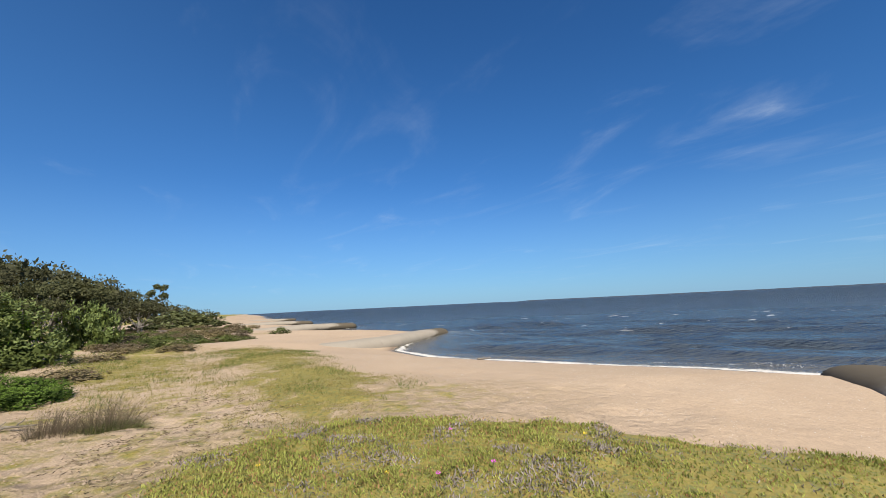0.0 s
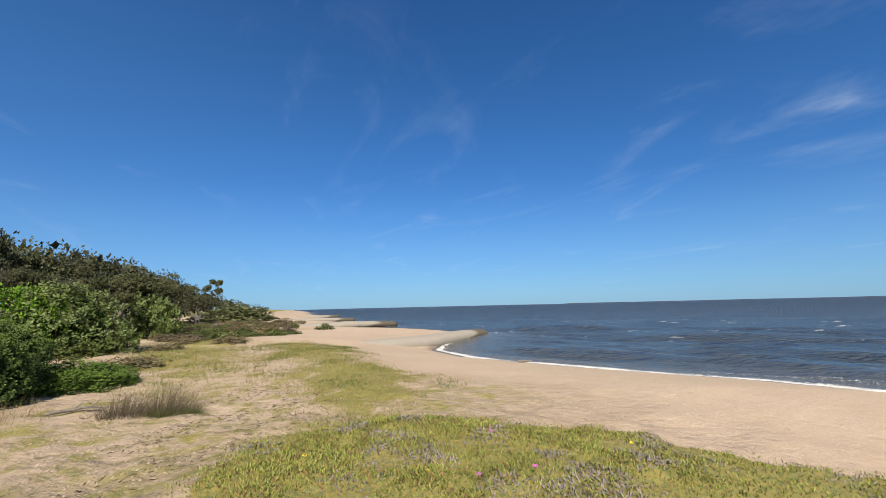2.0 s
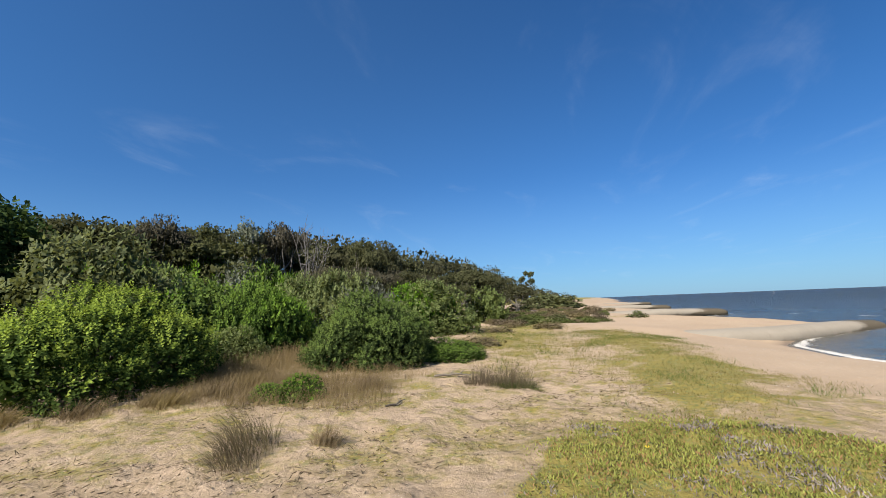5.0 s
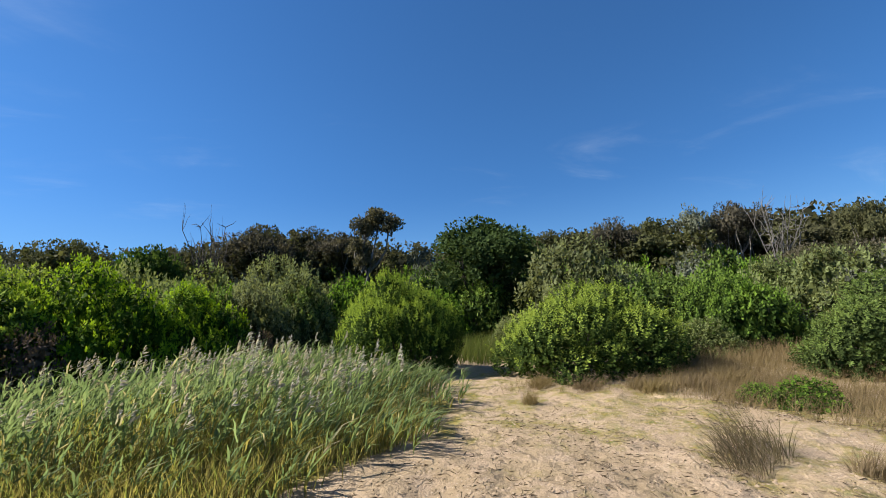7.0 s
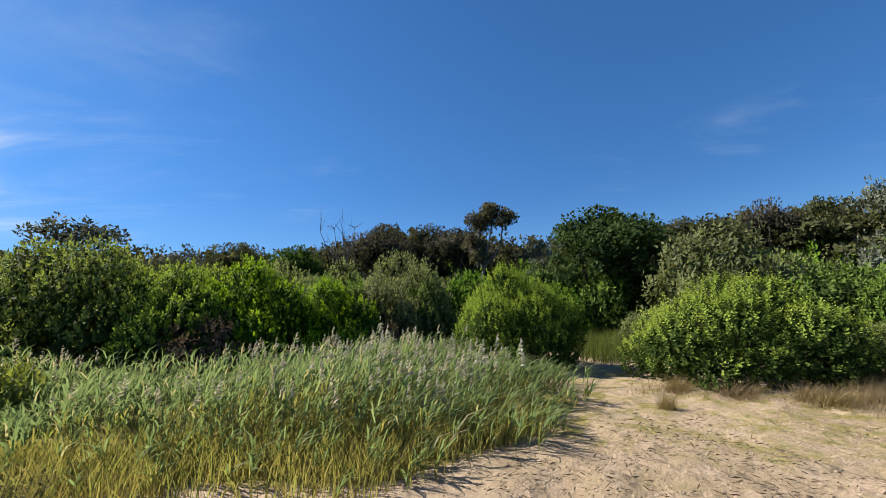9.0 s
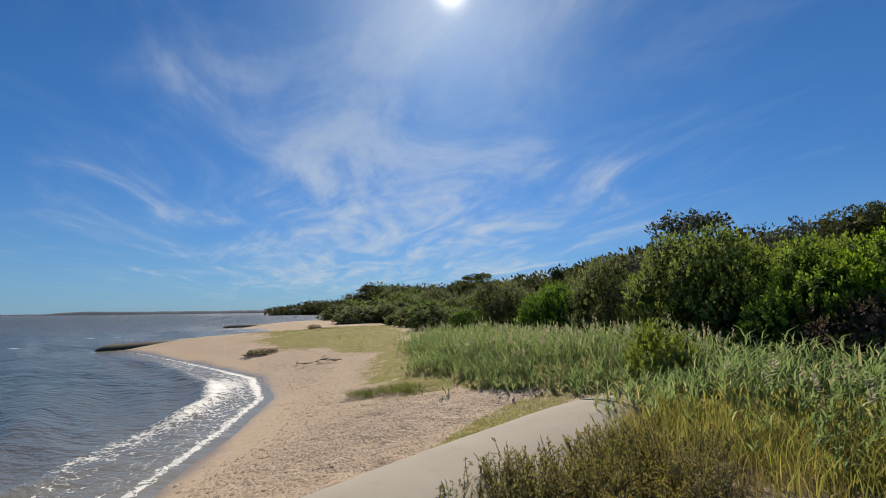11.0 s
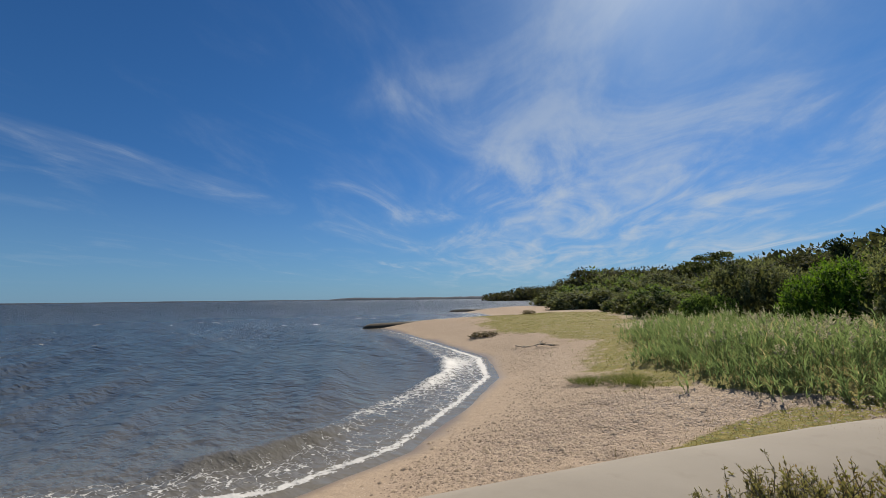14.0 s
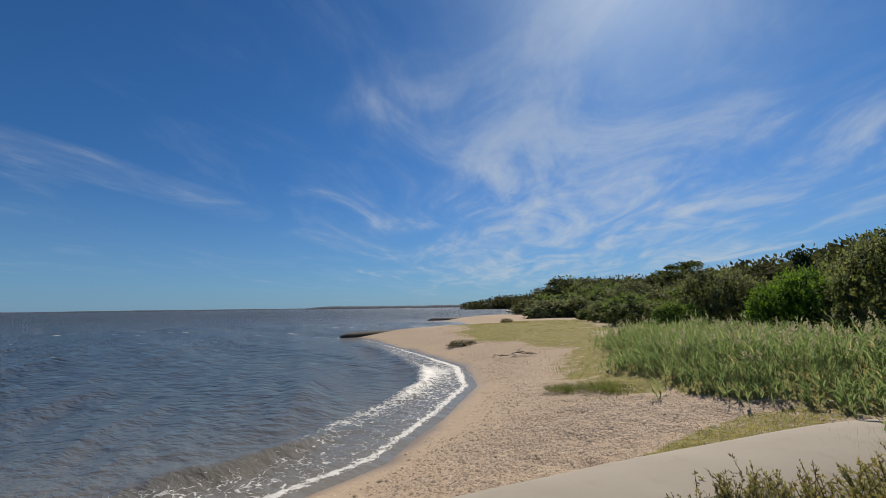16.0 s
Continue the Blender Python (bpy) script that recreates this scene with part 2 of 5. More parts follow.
def tube_material():
    m, nt, out = material("geotextile")
    v = pos(nt)
    z = node(nt, "ShaderNodeSeparateXYZ", _0=v).outputs[2]
    n, fine = fbm(nt, v, 0.8, 5.0, 0.6), fbm(nt, v, 90.0, 3.0)
    col = mixc(nt, n, (0.223, 0.191, 0.148), (0.302, 0.263, 0.209))
    col = mixc(nt, maths(nt, "MULTIPLY", step(nt, fbm(nt, v, 3.0, 5.0), 0.55, 0.7), 0.35), col, (0.216, 0.18, 0.137))
    tide = maths(nt, "MULTIPLY_ADD", n, 0.7, maths(nt, "MULTIPLY", node(nt, "ShaderNodeAttribute", attribute_name="algae").outputs["Fac"], -1.0))
    col = mixc(nt, step(nt, tide, 0.05, -0.35), col, (0.0936, 0.0756, 0.0518))
    p = finish(nt, out, col, 0.9, maths(nt, "MULTIPLY_ADD", fine, 0.1, n), 0.03, 0.5)
    p.inputs["Specular IOR Level"].default_value = 0.12
    return m


def plain(name, a, b, scale=6.0, rough=0.8, bump=0.01):
    m, nt, out = material(name)
    n = fbm(nt, pos(nt), scale, 5.0)
    finish(nt, out, mixc(nt, step(nt, n, 0.3, 0.7), a, b), rough, n, bump, 0.6)
    return m


GROUND, WATER, TUBE = ground_material(), water_material(), tube_material()
# Near-black leaf tones paint in the shrubs' shade, lighter shoot tones their sunlit tops.
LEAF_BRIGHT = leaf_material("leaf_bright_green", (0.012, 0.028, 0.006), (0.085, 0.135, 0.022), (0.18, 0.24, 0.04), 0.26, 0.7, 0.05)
LEAF_LIT_SHOOT = leaf_material("leaf_lit_shoot", (0.12, 0.185, 0.020), (0.31, 0.40, 0.050), None, 0.30, 0.7)
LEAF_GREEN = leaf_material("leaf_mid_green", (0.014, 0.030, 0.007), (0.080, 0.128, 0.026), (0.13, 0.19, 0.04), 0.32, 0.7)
LEAF_LIT_GREEN = leaf_material("leaf_lit_green", (0.062, 0.115, 0.018), (0.185, 0.28, 0.045), None, 0.34, 0.7)
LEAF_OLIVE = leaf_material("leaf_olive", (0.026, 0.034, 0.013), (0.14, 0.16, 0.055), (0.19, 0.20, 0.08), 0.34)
# Lighter sage for upper leaves, standing in for sun on the olive shrubs.
LEAF_LIT_SAGE = leaf_material("leaf_lit_sage_tip", (0.09, 0.11, 0.046), (0.22, 0.25, 0.105), None, 0.36)
LEAF_DARK = leaf_material("leaf_dark", (0.020, 0.024, 0.012), (0.125, 0.125, 0.060), None, 0.24, 0.75, 0.0, 0.22)
LEAF_DUSK = leaf_material("leaf_brown_olive", (0.022, 0.022, 0.015), (0.155, 0.140, 0.092), None, 0.20, 0.75, 0.0, 0.22)
LEAF_DEEP = leaf_material("leaf_deep_green", (0.012, 0.024, 0.009), (0.075, 0.102, 0.036), None, 0.2, 0.75, 0.0, 0.3)
LEAF_GREY = leaf_material("leaf_grey_green", (0.035, 0.042, 0.028), (0.20, 0.21, 0.155), None, 0.15)
LEAF_SALT = leaf_material("leaf_saltbush", (0.10, 0.094, 0.046), (0.27, 0.24, 0.115), (0.26, 0.18, 0.10), 0.42)
REED = leaf_material("reed_blade", (0.088, 0.138, 0.052), (0.222, 0.290, 0.122), (0.34, 0.30, 0.16), 0.46, 0.45, 0.07, 0.42, (1.4, 1.4, 1.0))
PLUME = leaf_material("reed_plume", (0.259, 0.238, 0.209), (0.446, 0.418, 0.382), None, 0.35)
TURF = leaf_material("turf_blade", (0.113, 0.1, 0.0183), (0.251, 0.209, 0.0501), (0.318, 0.234, 0.0919), 0.35)
TURF_DRY = leaf_material("salt_grass_dry", (0.117, 0.0877, 0.0183), (0.234, 0.172, 0.0418), (0.167, 0.151, 0.0334), 0.3, 0.7, 0.25)
TURF_GREEN = leaf_material("salt_grass", (0.0504, 0.072, 0.018), (0.13, 0.158, 0.0432), (0.216, 0.194, 0.072), 0.4)
STRAW = leaf_material("dry_grass", (0.122, 0.09, 0.0468), (0.238, 0.18, 0.0972), (0.0936, 0.0648, 0.0396), 0.25)
RUSH = leaf_material("rush_blade", (0.0864, 0.072, 0.0432), (0.166, 0.13, 0.0792), (0.144, 0.0936, 0.072), 0.25)
GOLD = leaf_material("golden_grass", (0.115, 0.095, 0.036), (0.27, 0.205, 0.085), (0.18, 0.19, 0.06), 0.45, 0.5, 0.25)
LEAF_BROWN = leaf_material("leaf_dead_brown", (0.072, 0.0504, 0.0324), (0.173, 0.119, 0.072), None, 0.2)
GOLD_GREEN = leaf_material("leaf_yellow_green", (0.101, 0.13, 0.0216), (0.245, 0.274, 0.0504), None, 0.45)
REED_LOW = leaf_material("reed_lower_blade", (0.14, 0.125, 0.045), (0.33, 0.28, 0.105), (0.19, 0.21, 0.06), 0.48, 0.5, 0.3)
PIG = leaf_material("pigface_leaf", (0.125, 0.132, 0.036), (0.33, 0.33, 0.100), (0.24, 0.14, 0.075), 0.3, 0.5, 0.14, 0.6)
DEADMAT = leaf_material("dead_mat", (0.115, 0.095, 0.084), (0.265, 0.228, 0.205), None, 0.05)
BARK = bark_material("bark_dark", (0.036, 0.0288, 0.0216), (0.101, 0.0792, 0.0612))
BARK_GREY = bark_material("bark_grey_dead", (0.085, 0.078, 0.070), (0.185, 0.168, 0.152))
BARK_LIMB = bark_material("bark_grey_limb", (0.0936, 0.0828, 0.0684), (0.216, 0.194, 0.166))
BARK_PALE = bark_material("bark_pale", (0.187, 0.158, 0.13), (0.324, 0.288, 0.245))
# Blue-grey instead of leaf colour: distance haze mixed into the base tone.
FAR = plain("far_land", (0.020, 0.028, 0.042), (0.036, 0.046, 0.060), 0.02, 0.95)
WOOD = plain("driftwood_grey", (0.072, 0.0576, 0.0432), (0.187, 0.158, 0.122), 12.0)
PETAL = plain("petal_magenta", (0.396, 0.0576, 0.302), (0.504, 0.115, 0.396), 40.0)
YELLOW = plain("petal_yellow", (0.54, 0.396, 0.0216), (0.576, 0.446, 0.0432), 40.0)
WHITE = plain("white_paint", (0.75, 0.75, 0.73), (0.82, 0.82, 0.80), 4.0, 0.5)
CLOD = plain("sand_clod", (0.259, 0.187, 0.119), (0.346, 0.259, 0.173), 14.0, 0.95)
LITTER = leaf_material("dry_litter", (0.072, 0.054, 0.036), (0.187, 0.137, 0.0792), (0.259, 0.209, 0.13), 0.05)
SHELL = plain("shell_white", (0.36, 0.317, 0.266), (0.49, 0.454, 0.403), 30.0)
STONE = plain("pebble_stone", (0.108, 0.0684, 0.0432), (0.288, 0.202, 0.133), 9.0)

# ---- mesh helpers ----
RNG = np.random.default_rng(7)


def mesh(name, verts, faces, mat, smooth=False):
    """A mesh from arrays: verts (n, 3) and faces (m, k), all faces with k corners."""
    verts, faces = np.asarray(verts, np.float32), np.asarray(faces, np.int32)
    me = bpy.data.meshes.new(name)
    m, k = faces.shape
    me.vertices.add(len(verts))
    me.vertices.foreach_set("co", verts.ravel())
    me.loops.add(m * k)
    me.loops.foreach_set("vertex_index", faces.ravel())
    me.polygons.add(m)
    me.polygons.foreach_set("loop_start", np.arange(0, m * k, k, dtype=np.int32))
    if smooth:
        me.polygons.foreach_set("use_smooth", np.ones(m, dtype=bool))
    me.update(calc_edges=True)
    me.validate()
    me.materials.append(mat)
    return me


def part(name, me, parent, label=""):
    ob = new(name, me)
    ob.parent = parent
    return tagged(ob, label)


TABLE = RNG.random((256, 256))


def vnoise(x, y, scale=1.0, octaves=3):
    """Smooth value noise over the plan, 0 to 1; scale: the largest lump in metres."""
    total, amp, norm = 0.0, 1.0, 0.0
    for o in range(octaves):
        u, v = np.asarray(x) / scale * 2 ** o + 37.3 * o, np.asarray(y) / scale * 2 ** o + 11.7 * o
        i, j = np.floor(u).astype(int), np.floor(v).astype(int)
        a, b = u - i, v - j
        a, b = a * a * (3 - 2 * a), b * b * (3 - 2 * b)
        i0, i1, j0, j1 = i % 256, (i + 1) % 256, j % 256, (j + 1) % 256
        n = (TABLE[i0, j0] * (1 - a) + TABLE[i1, j0] * a) * (1 - b) + (TABLE[i0, j1] * (1 - a) + TABLE[i1, j1] * a) * b
        total, norm, amp = total + amp * n, norm + amp, amp * 0.5
    return total / norm


def smooth01(v, lo, hi):
    t = np.clip((v - lo) / (hi - lo), 0, 1)
    return t * t * (3 - 2 * t)


def inside(x, y, pts):
    """Signed distance to a closed outline, positive inside."""
    x, y = np.asarray(x, float), np.asarray(y, float)
    best, odd = np.full(x.shape, 1e9), np.zeros(x.shape, bool)
    for (ax, ay), (bx, by) in zip(pts, pts[1:] + pts[:1]):
        ex, ey = bx - ax, by - ay
        t = np.clip(((x - ax) * ex + (y - ay) * ey) / (ex * ex + ey * ey), 0, 1)
        best = np.minimum(best, np.hypot(x - ax - t * ex, y - ay - t * ey))
        odd ^= ((ay > y) != (by > y)) & (x < ax + ex * (y - ay) / (ey if ey else 1e-9))
    return np.where(odd, best, -best)


# ---- the lie of the land: the waterline from south to north, closed far inland ----
SHORE = [(-900, -4400), (-250, -1600), (20, -700), (58, -420), (56, -300), (52, -250), (48, -200), (50, -160),
         (60, -137), (49, -122), (40, -100), (53, -80), (42, -72), (31, -58), (28, -46), (33, -36), (31.5, -32.5), (24, -28), (16.1, -22.6),
         (10.9, -18.8), (8, -14.5), (6.8, -10.5), (5.9, -6.8), (6.2, -4.2), (7.9, -2.2), (10.6, 0.8), (12.61, 4.71), (14.11, 8.18), (14.69, 12.95),
         (13.26, 14.14), (11.09, 16.37), (6.68, 19.64), (0.58, 25.01), (-1.65, 29.55), (-1.18, 34.13), (1.61, 43.98), (2.48, 46.74), (-0.21, 47.1), (-8.02, 50.56), (-14.59, 57.97),
         (-14.23, 63.96), (-11.15, 70.38), (-13.79, 71.44), (-23.32, 79.52), (-28.72, 89.86), (-25.53, 99.69), (-29.07, 100.9), (-39.4, 112.53), (-47.9, 138.08), (-44.01, 152.88), (-63.9, 189.12),
         (-94.39, 266.07), (-154.77, 429.94), (-284.94, 768.25), (-609.81, 1538.87), (-1741.46, 4411.04), (-4700, 4300), (-4700, -4400)]
PIGFACE = [(5.7, 3.7), (5.1, 4.85), (4.15, 5.05), (2.9, 5.7), (1.7, 6.35), (0.3, 6.55), (-1.0, 6.75), (-2.0, 6.45), (-2.7, 5.5), (-2.75, 4.37), (-2.17, 2.33), (-0.94, 0.96), (1.23, 0.43), (3.49, 1.4)]
TURF_NORTH = [(0.21, 6.9), (-0.74, 9.46), (-1.82, 13.13), (-4.43, 19.9), (-8.23, 23.33), (-9.95, 21.43), (-7.84, 16.49), (-5.45, 12.75), (-3.82, 9.84), (-2.37, 7.35)]
TURF_WEST = [(-4.9, 8.51), (-5.34, 11.34), (-7.24, 16.46), (-9.57, 21), (-12.58, 24.29), (-17.72, 22.09), (-13.61, 15.43), (-9.73, 11.6), (-6.92, 8.23)]
TURF_SOUTH = [(1.6, -11.4), (3.9, -11.9), (5.6, -15.5), (7.2, -21), (10.5, -24), (14.6, -26), (22, -36), (24, -50), (12, -50), (5.5, -30), (1.5, -18), (-2, -12)]
TURF_TUBE = [(-3.2, -11.2), (-1.0, -9.2), (0.6, -6.9), (2.4, -4.0), (3.0, -3.2), (3.4, -3.6), (1.6, -6.6), (0.2, -9.4), (-1.4, -11.2)]
STRAW_WEST = [(-6.2, 4.6), (-8.4, 3.0), (-9.6, 2.4), (-12, 4.6), (-13, 8), (-9.2, 8.6), (-7.8, 8.2)]
STRAW_SOUTH = [(-0.2, -3.4), (0.6, -5.2), (-1.6, -8.2), (-4.4, -6.8), (-3.4, -5.0), (-2.0, -3.8)]
REEDS = [(-8.4, -1.0), (-6.6, -1.6), (-5.0, -2.2), (-4.0, -2.9), (-3.6, -4.7), (-3.0, -6.0), (-2.1, -7.3), (-3.6, -10.2), (-2.4, -11.0), (1.0, -11.9), (3.6, -18),
         (6.3, -26), (0, -27), (-5, -17), (-8, -11), (-11.5, -7.5), (-12, -4.5), (-10, -2)]
RIDGE = [(-12.76, 21.29), (-6.52, 25.23), (-3.15, 31.24), (-1.08, 39.13), (-2.22, 40.2), (-4.97, 34.36), (-7.79, 29.01), (-13.58, 24.35)]
GRIT_SOUTH = [(1.4, -7.2), (4.6, -4.4), (4.9, -7), (4.6, -10), (2.5, -11.4), (-2.2, -11.2)]


def shore(x, y):
    return inside(x, y, SHORE)


def height(x, y):
    """Ground height over the sea."""
    x, y = np.asarray(x, float), np.asarray(y, float)
    d = shore(x, y)
    near = np.exp(-(x * x + y * y) / 60.0 ** 2)
    land = 1.42 * (1 - np.exp(-(np.maximum(d, 0) / 6.0) ** 1.25))
    land = land + smooth01(d, 24, 90) * 4.5 + smooth01(d, 120, 500) * 9
    land = land + (vnoise(x, y, 4.0, 3) - 0.5) * 0.22 * smooth01(d, 2.0, 8.0) * near
    land = land + (vnoise(x, y, 0.45, 2) - 0.5) * 0.12 * smooth01(d, 1.2, 4.0) * (0.08 + 0.92 * np.maximum(smooth01(d, 5, 10) * smooth01(-y - x * 0.5, -16, -4), smooth01(-y, 4, 7))) * near
    land = land + 0.11 * smooth01(inside(x, y, PIGFACE), -0.5, 0.9) + 0.10 * smooth01(inside(x, y, TURF_NORTH), -1.0, 1.5)
    land = land + 0.24 * smooth01(inside(x, y, RIDGE), -1.6, 1.0) * smooth01(d, 0, 1.5)
    return np.where(d > 0, land, np.maximum(0.10 * d, -3.0))


def ground_z(x, y):
    return float(height(np.array([x]), np.array([y]))[0])


def rings(count, first, last, n):
    """A sheet of rings round the place where the walk stands: fine near, coarse at the horizon."""
    a, b, c = count // 8, count * 11 // 16, count - count // 8 - count * 11 // 16
    knots = first, max(3.0, first * 1.3), 60.0, last
    r = np.concatenate([knots[k] * (knots[k + 1] / knots[k]) ** (np.arange(m) / m) for k, m in enumerate((a, b, c))] + [[last]])
    r[0] = 0.0 if first < 0.1 else r[0]
    count = len(r)
    a = np.arange(n) / n * 2 * math.pi
    x, y = np.outer(r, np.cos(a)).ravel(), np.outer(r, np.sin(a)).ravel()
    i, j = np.meshgrid(np.arange(count - 1), np.arange(n), indexing="ij")
    k = (j + 1) % n
    return x, y, np.stack([i * n + j, (i + 1) * n + j, (i + 1) * n + k, i * n + k], -1).reshape(-1, 4)


def attribute(me, name, values):
    me.attributes.new(name, "FLOAT", "POINT").data.foreach_set("value", np.asarray(values, np.float32))


def build_ground():
    x, y, faces = rings(270, 0.06, 4800, 500)
    z = height(x, y)
    me = mesh("ground", np.stack([x, y, z], -1), faces, GROUND, True)
    d, wob = shore(x, y), (vnoise(x, y, 2.2, 4) - 0.5)
    near = np.exp(-(x * x + y * y) / 70.0 ** 2)

    def cover(pts, soft=0.5, rag=1.6):
        return smooth01(inside(x, y, pts) + wob * rag, -soft, soft)
    turf = np.maximum.reduce([cover(PIGFACE, 0.25, 0.5) * 1.0, cover(TURF_NORTH, 1.8, 3.4) * 0.74, cover(TURF_WEST, 1.8, 3.2) * 0.62, cover(TURF_SOUTH, 1.6, 3.4) * 0.68,
                              cover(TURF_TUBE, 0.2, 0.6), cover(REEDS, 0.5, 0.6)])
    turf = np.maximum(turf, smooth01(d, 26, 40) * 0.9)
    turf = np.maximum(turf, smooth01(vnoise(x, y, 9, 3), 0.56, 0.66) * smooth01(d, 9, 13) * 0.5)
    straw = np.maximum.reduce([cover(STRAW_WEST, 1.0, 2.0), cover(STRAW_SOUTH, 0.5), smooth01(vnoise(x, y, 5, 4), 0.5, 0.66) * smooth01(d, 9, 12) * 0.55])
    grit = np.maximum(cover(GRIT_SOUTH, 0.8), smooth01(d, 2.5, 4.5) * smooth01(-d, -8, -6) * 0.3)
    col = np.stack([turf, straw, grit, np.ones_like(turf)], -1)
    me.color_attributes.new("cover", "FLOAT_COLOR", "POINT").data.foreach_set("color", col.astype(np.float32).ravel())
    attribute(me, "trod", np.maximum(smooth01(d, 5, 10) * smooth01(-y - x * 0.5, -16, -4), 0.28 + 0.58 * smooth01(-y, 4, 7) * smooth01(d, 1.2, 3.5)))
    attribute(me, "wet", smooth01(-d + wob * 0.8, -0.8, -0.25))
    return tagged(new("ground", me), "pale sandy shore with turf and dunes", "ground", kind="structure")


def build_sea():
    x, y, faces = rings(300, 4.0, 4850, 640)
    d = shore(x, y)
    r = np.hypot(x, y)
    off = smooth01(-d, 0.2, 6.0)
    z = np.zeros_like(x)
    for i in range(9):
        ang, lam = radians(62 + RNG.normal() * 24), 1.1 * 1.42 ** i
        k = 2 * math.pi / lam
        ph = k * (x * math.cos(ang) + y * math.sin(ang)) + RNG.random() * 6 + 1.0 * vnoise(x, y, lam * 6, 2)
        z += 0.017 * lam ** 0.75 * (1 - 2 * np.abs(np.sin(ph / 2))) * smooth01(-r, -lam * 45, -lam * 25)
    bay = np.exp(-((x - 9) ** 2 + (y + 14) ** 2) / 23.0 ** 2)
    lip = np.exp(-((d + 1.9 + 1.6 * (vnoise(x, y, 7, 2) - 0.5)) / 0.45) ** 2)
    z = z * off + (0.10 + 0.16 * bay) * lip * smooth01(vnoise(x, y, 5, 2), 0.3, 0.55) * smooth01(-r, -60, -35)
    z += 0.03 * smooth01(d, -2.0, 0.2) + 0.02 * (vnoise(x, y, 1.2, 2) - 0.4)
    foam = (0.60 + 0.1 * smooth01(y, 0, 9)) * np.exp(-((d + 0.14) / (0.15 + 0.08 * smooth01(y, 0, 9))) ** 2) * smooth01(vnoise(x, y, 4, 3), 0.15, 0.4) + 0.22 * np.exp(-((d + 0.6) / 0.5) ** 2) + bay * (0.20 * smooth01(-d, 0.0, 0.2) * smooth01(d, -3.0, -1.0) * (0.6 + 0.8 * vnoise(x, y, 3, 3)) + 0.30 * np.exp(-((d + 1.3 + 1.5 * (vnoise(x, y, 7, 2) - 0.5)) / 0.6) ** 2))
    foam += (0.26 + 0.18 * bay) * lip * smooth01(vnoise(x, y, 9, 2), 0.35, 0.6)
    surf = smooth01(y, 2, 9)
    foam += surf * (0.40 * np.exp(-((d + 0.45) / 0.45) ** 2) * smooth01(vnoise(x, y, 3, 3), 0.25, 0.6) + 0.30 * np.exp(-((d + 1.7) / 0.5) ** 2) * smooth01(vnoise(x + 30, y, 6, 2), 0.45, 0.65))
    foam += 0.17 * np.exp(-((x - 10.4) ** 2 + (y + 19.5) ** 2) / 5.5 ** 2) * smooth01(d, -3.4, -1.6) * (0.5 + vnoise(x, y, 2, 3))
    keep = (d < 1.0).reshape(-1)
    faces = faces[keep[faces].any(1)]
    used = np.unique(faces)
    remap = np.zeros(len(x), int)
    remap[used] = np.arange(len(used))
    me = mesh("sea", np.stack([x, y, z], -1)[used], remap[faces], WATER, True)
    attribute(me, "foam", foam[used])
    attribute(me, "chop", 0.12 + 0.26 * smooth01(np.log(r[used]), math.log(12), math.log(400)))
    attribute(me, "shallow", 0.62 * np.exp(np.minimum(d[used], 0) / 2.4) + 0.40 * np.exp(np.minimum(d[used], 0) / 15.0) * smooth01(-y[used], -3, 6))
    return tagged(new("sea", me), "choppy grey-blue bay water with foam at the shore", "water", kind="structure")


ground, sea = build_ground(), build_sea()


def far_land(name, a0, a1, dist, rise, depth, label, lump=0.5, edge=0.05):
    """A low wooded coast far across the water, from one bearing to another."""
    n = 260
    t = np.linspace(0, 1, n)
    a = np.radians(a0 + (a1 - a0) * t)
    ends = smooth01(t, 0, edge) * smooth01(-t, -1, -1 + edge)
    top = rise * ends * (1 - lump + 2 * lump * vnoise(t * 90, t * 0 + rise, 6, 4)) + 0.3
    rows = []
    for k, (back, h) in enumerate(((0, -1.0), (0.02, 0.35), (0.05, 0.8), (0.3, 1.0), (1.0, 0.6), (1.0, -1.0))):
        r = dist + depth * back
        rows.append(np.stack([-np.sin(a) * r, np.cos(a) * r, np.where(h < 0, -1.0, top * h)], -1))
    v = np.concatenate(rows)
    i, j = np.meshgrid(np.arange(len(rows) - 1), np.arange(n - 1), indexing="ij")
    f = np.stack([i * n + j, i * n + j + 1, (i + 1) * n + j + 1, (i + 1) * n + j], -1).reshape(-1, 4)
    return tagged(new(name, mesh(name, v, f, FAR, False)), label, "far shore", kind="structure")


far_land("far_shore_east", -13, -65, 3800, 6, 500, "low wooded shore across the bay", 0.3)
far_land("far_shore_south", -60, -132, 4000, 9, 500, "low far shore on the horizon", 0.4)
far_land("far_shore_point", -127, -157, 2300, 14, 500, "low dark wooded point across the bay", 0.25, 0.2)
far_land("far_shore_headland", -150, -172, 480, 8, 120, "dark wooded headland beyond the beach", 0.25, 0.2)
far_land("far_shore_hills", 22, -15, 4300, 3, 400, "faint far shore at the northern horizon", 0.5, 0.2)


def unit(v):
    return v / np.maximum(np.linalg.norm(v, axis=-1, keepdims=True), 1e-9)


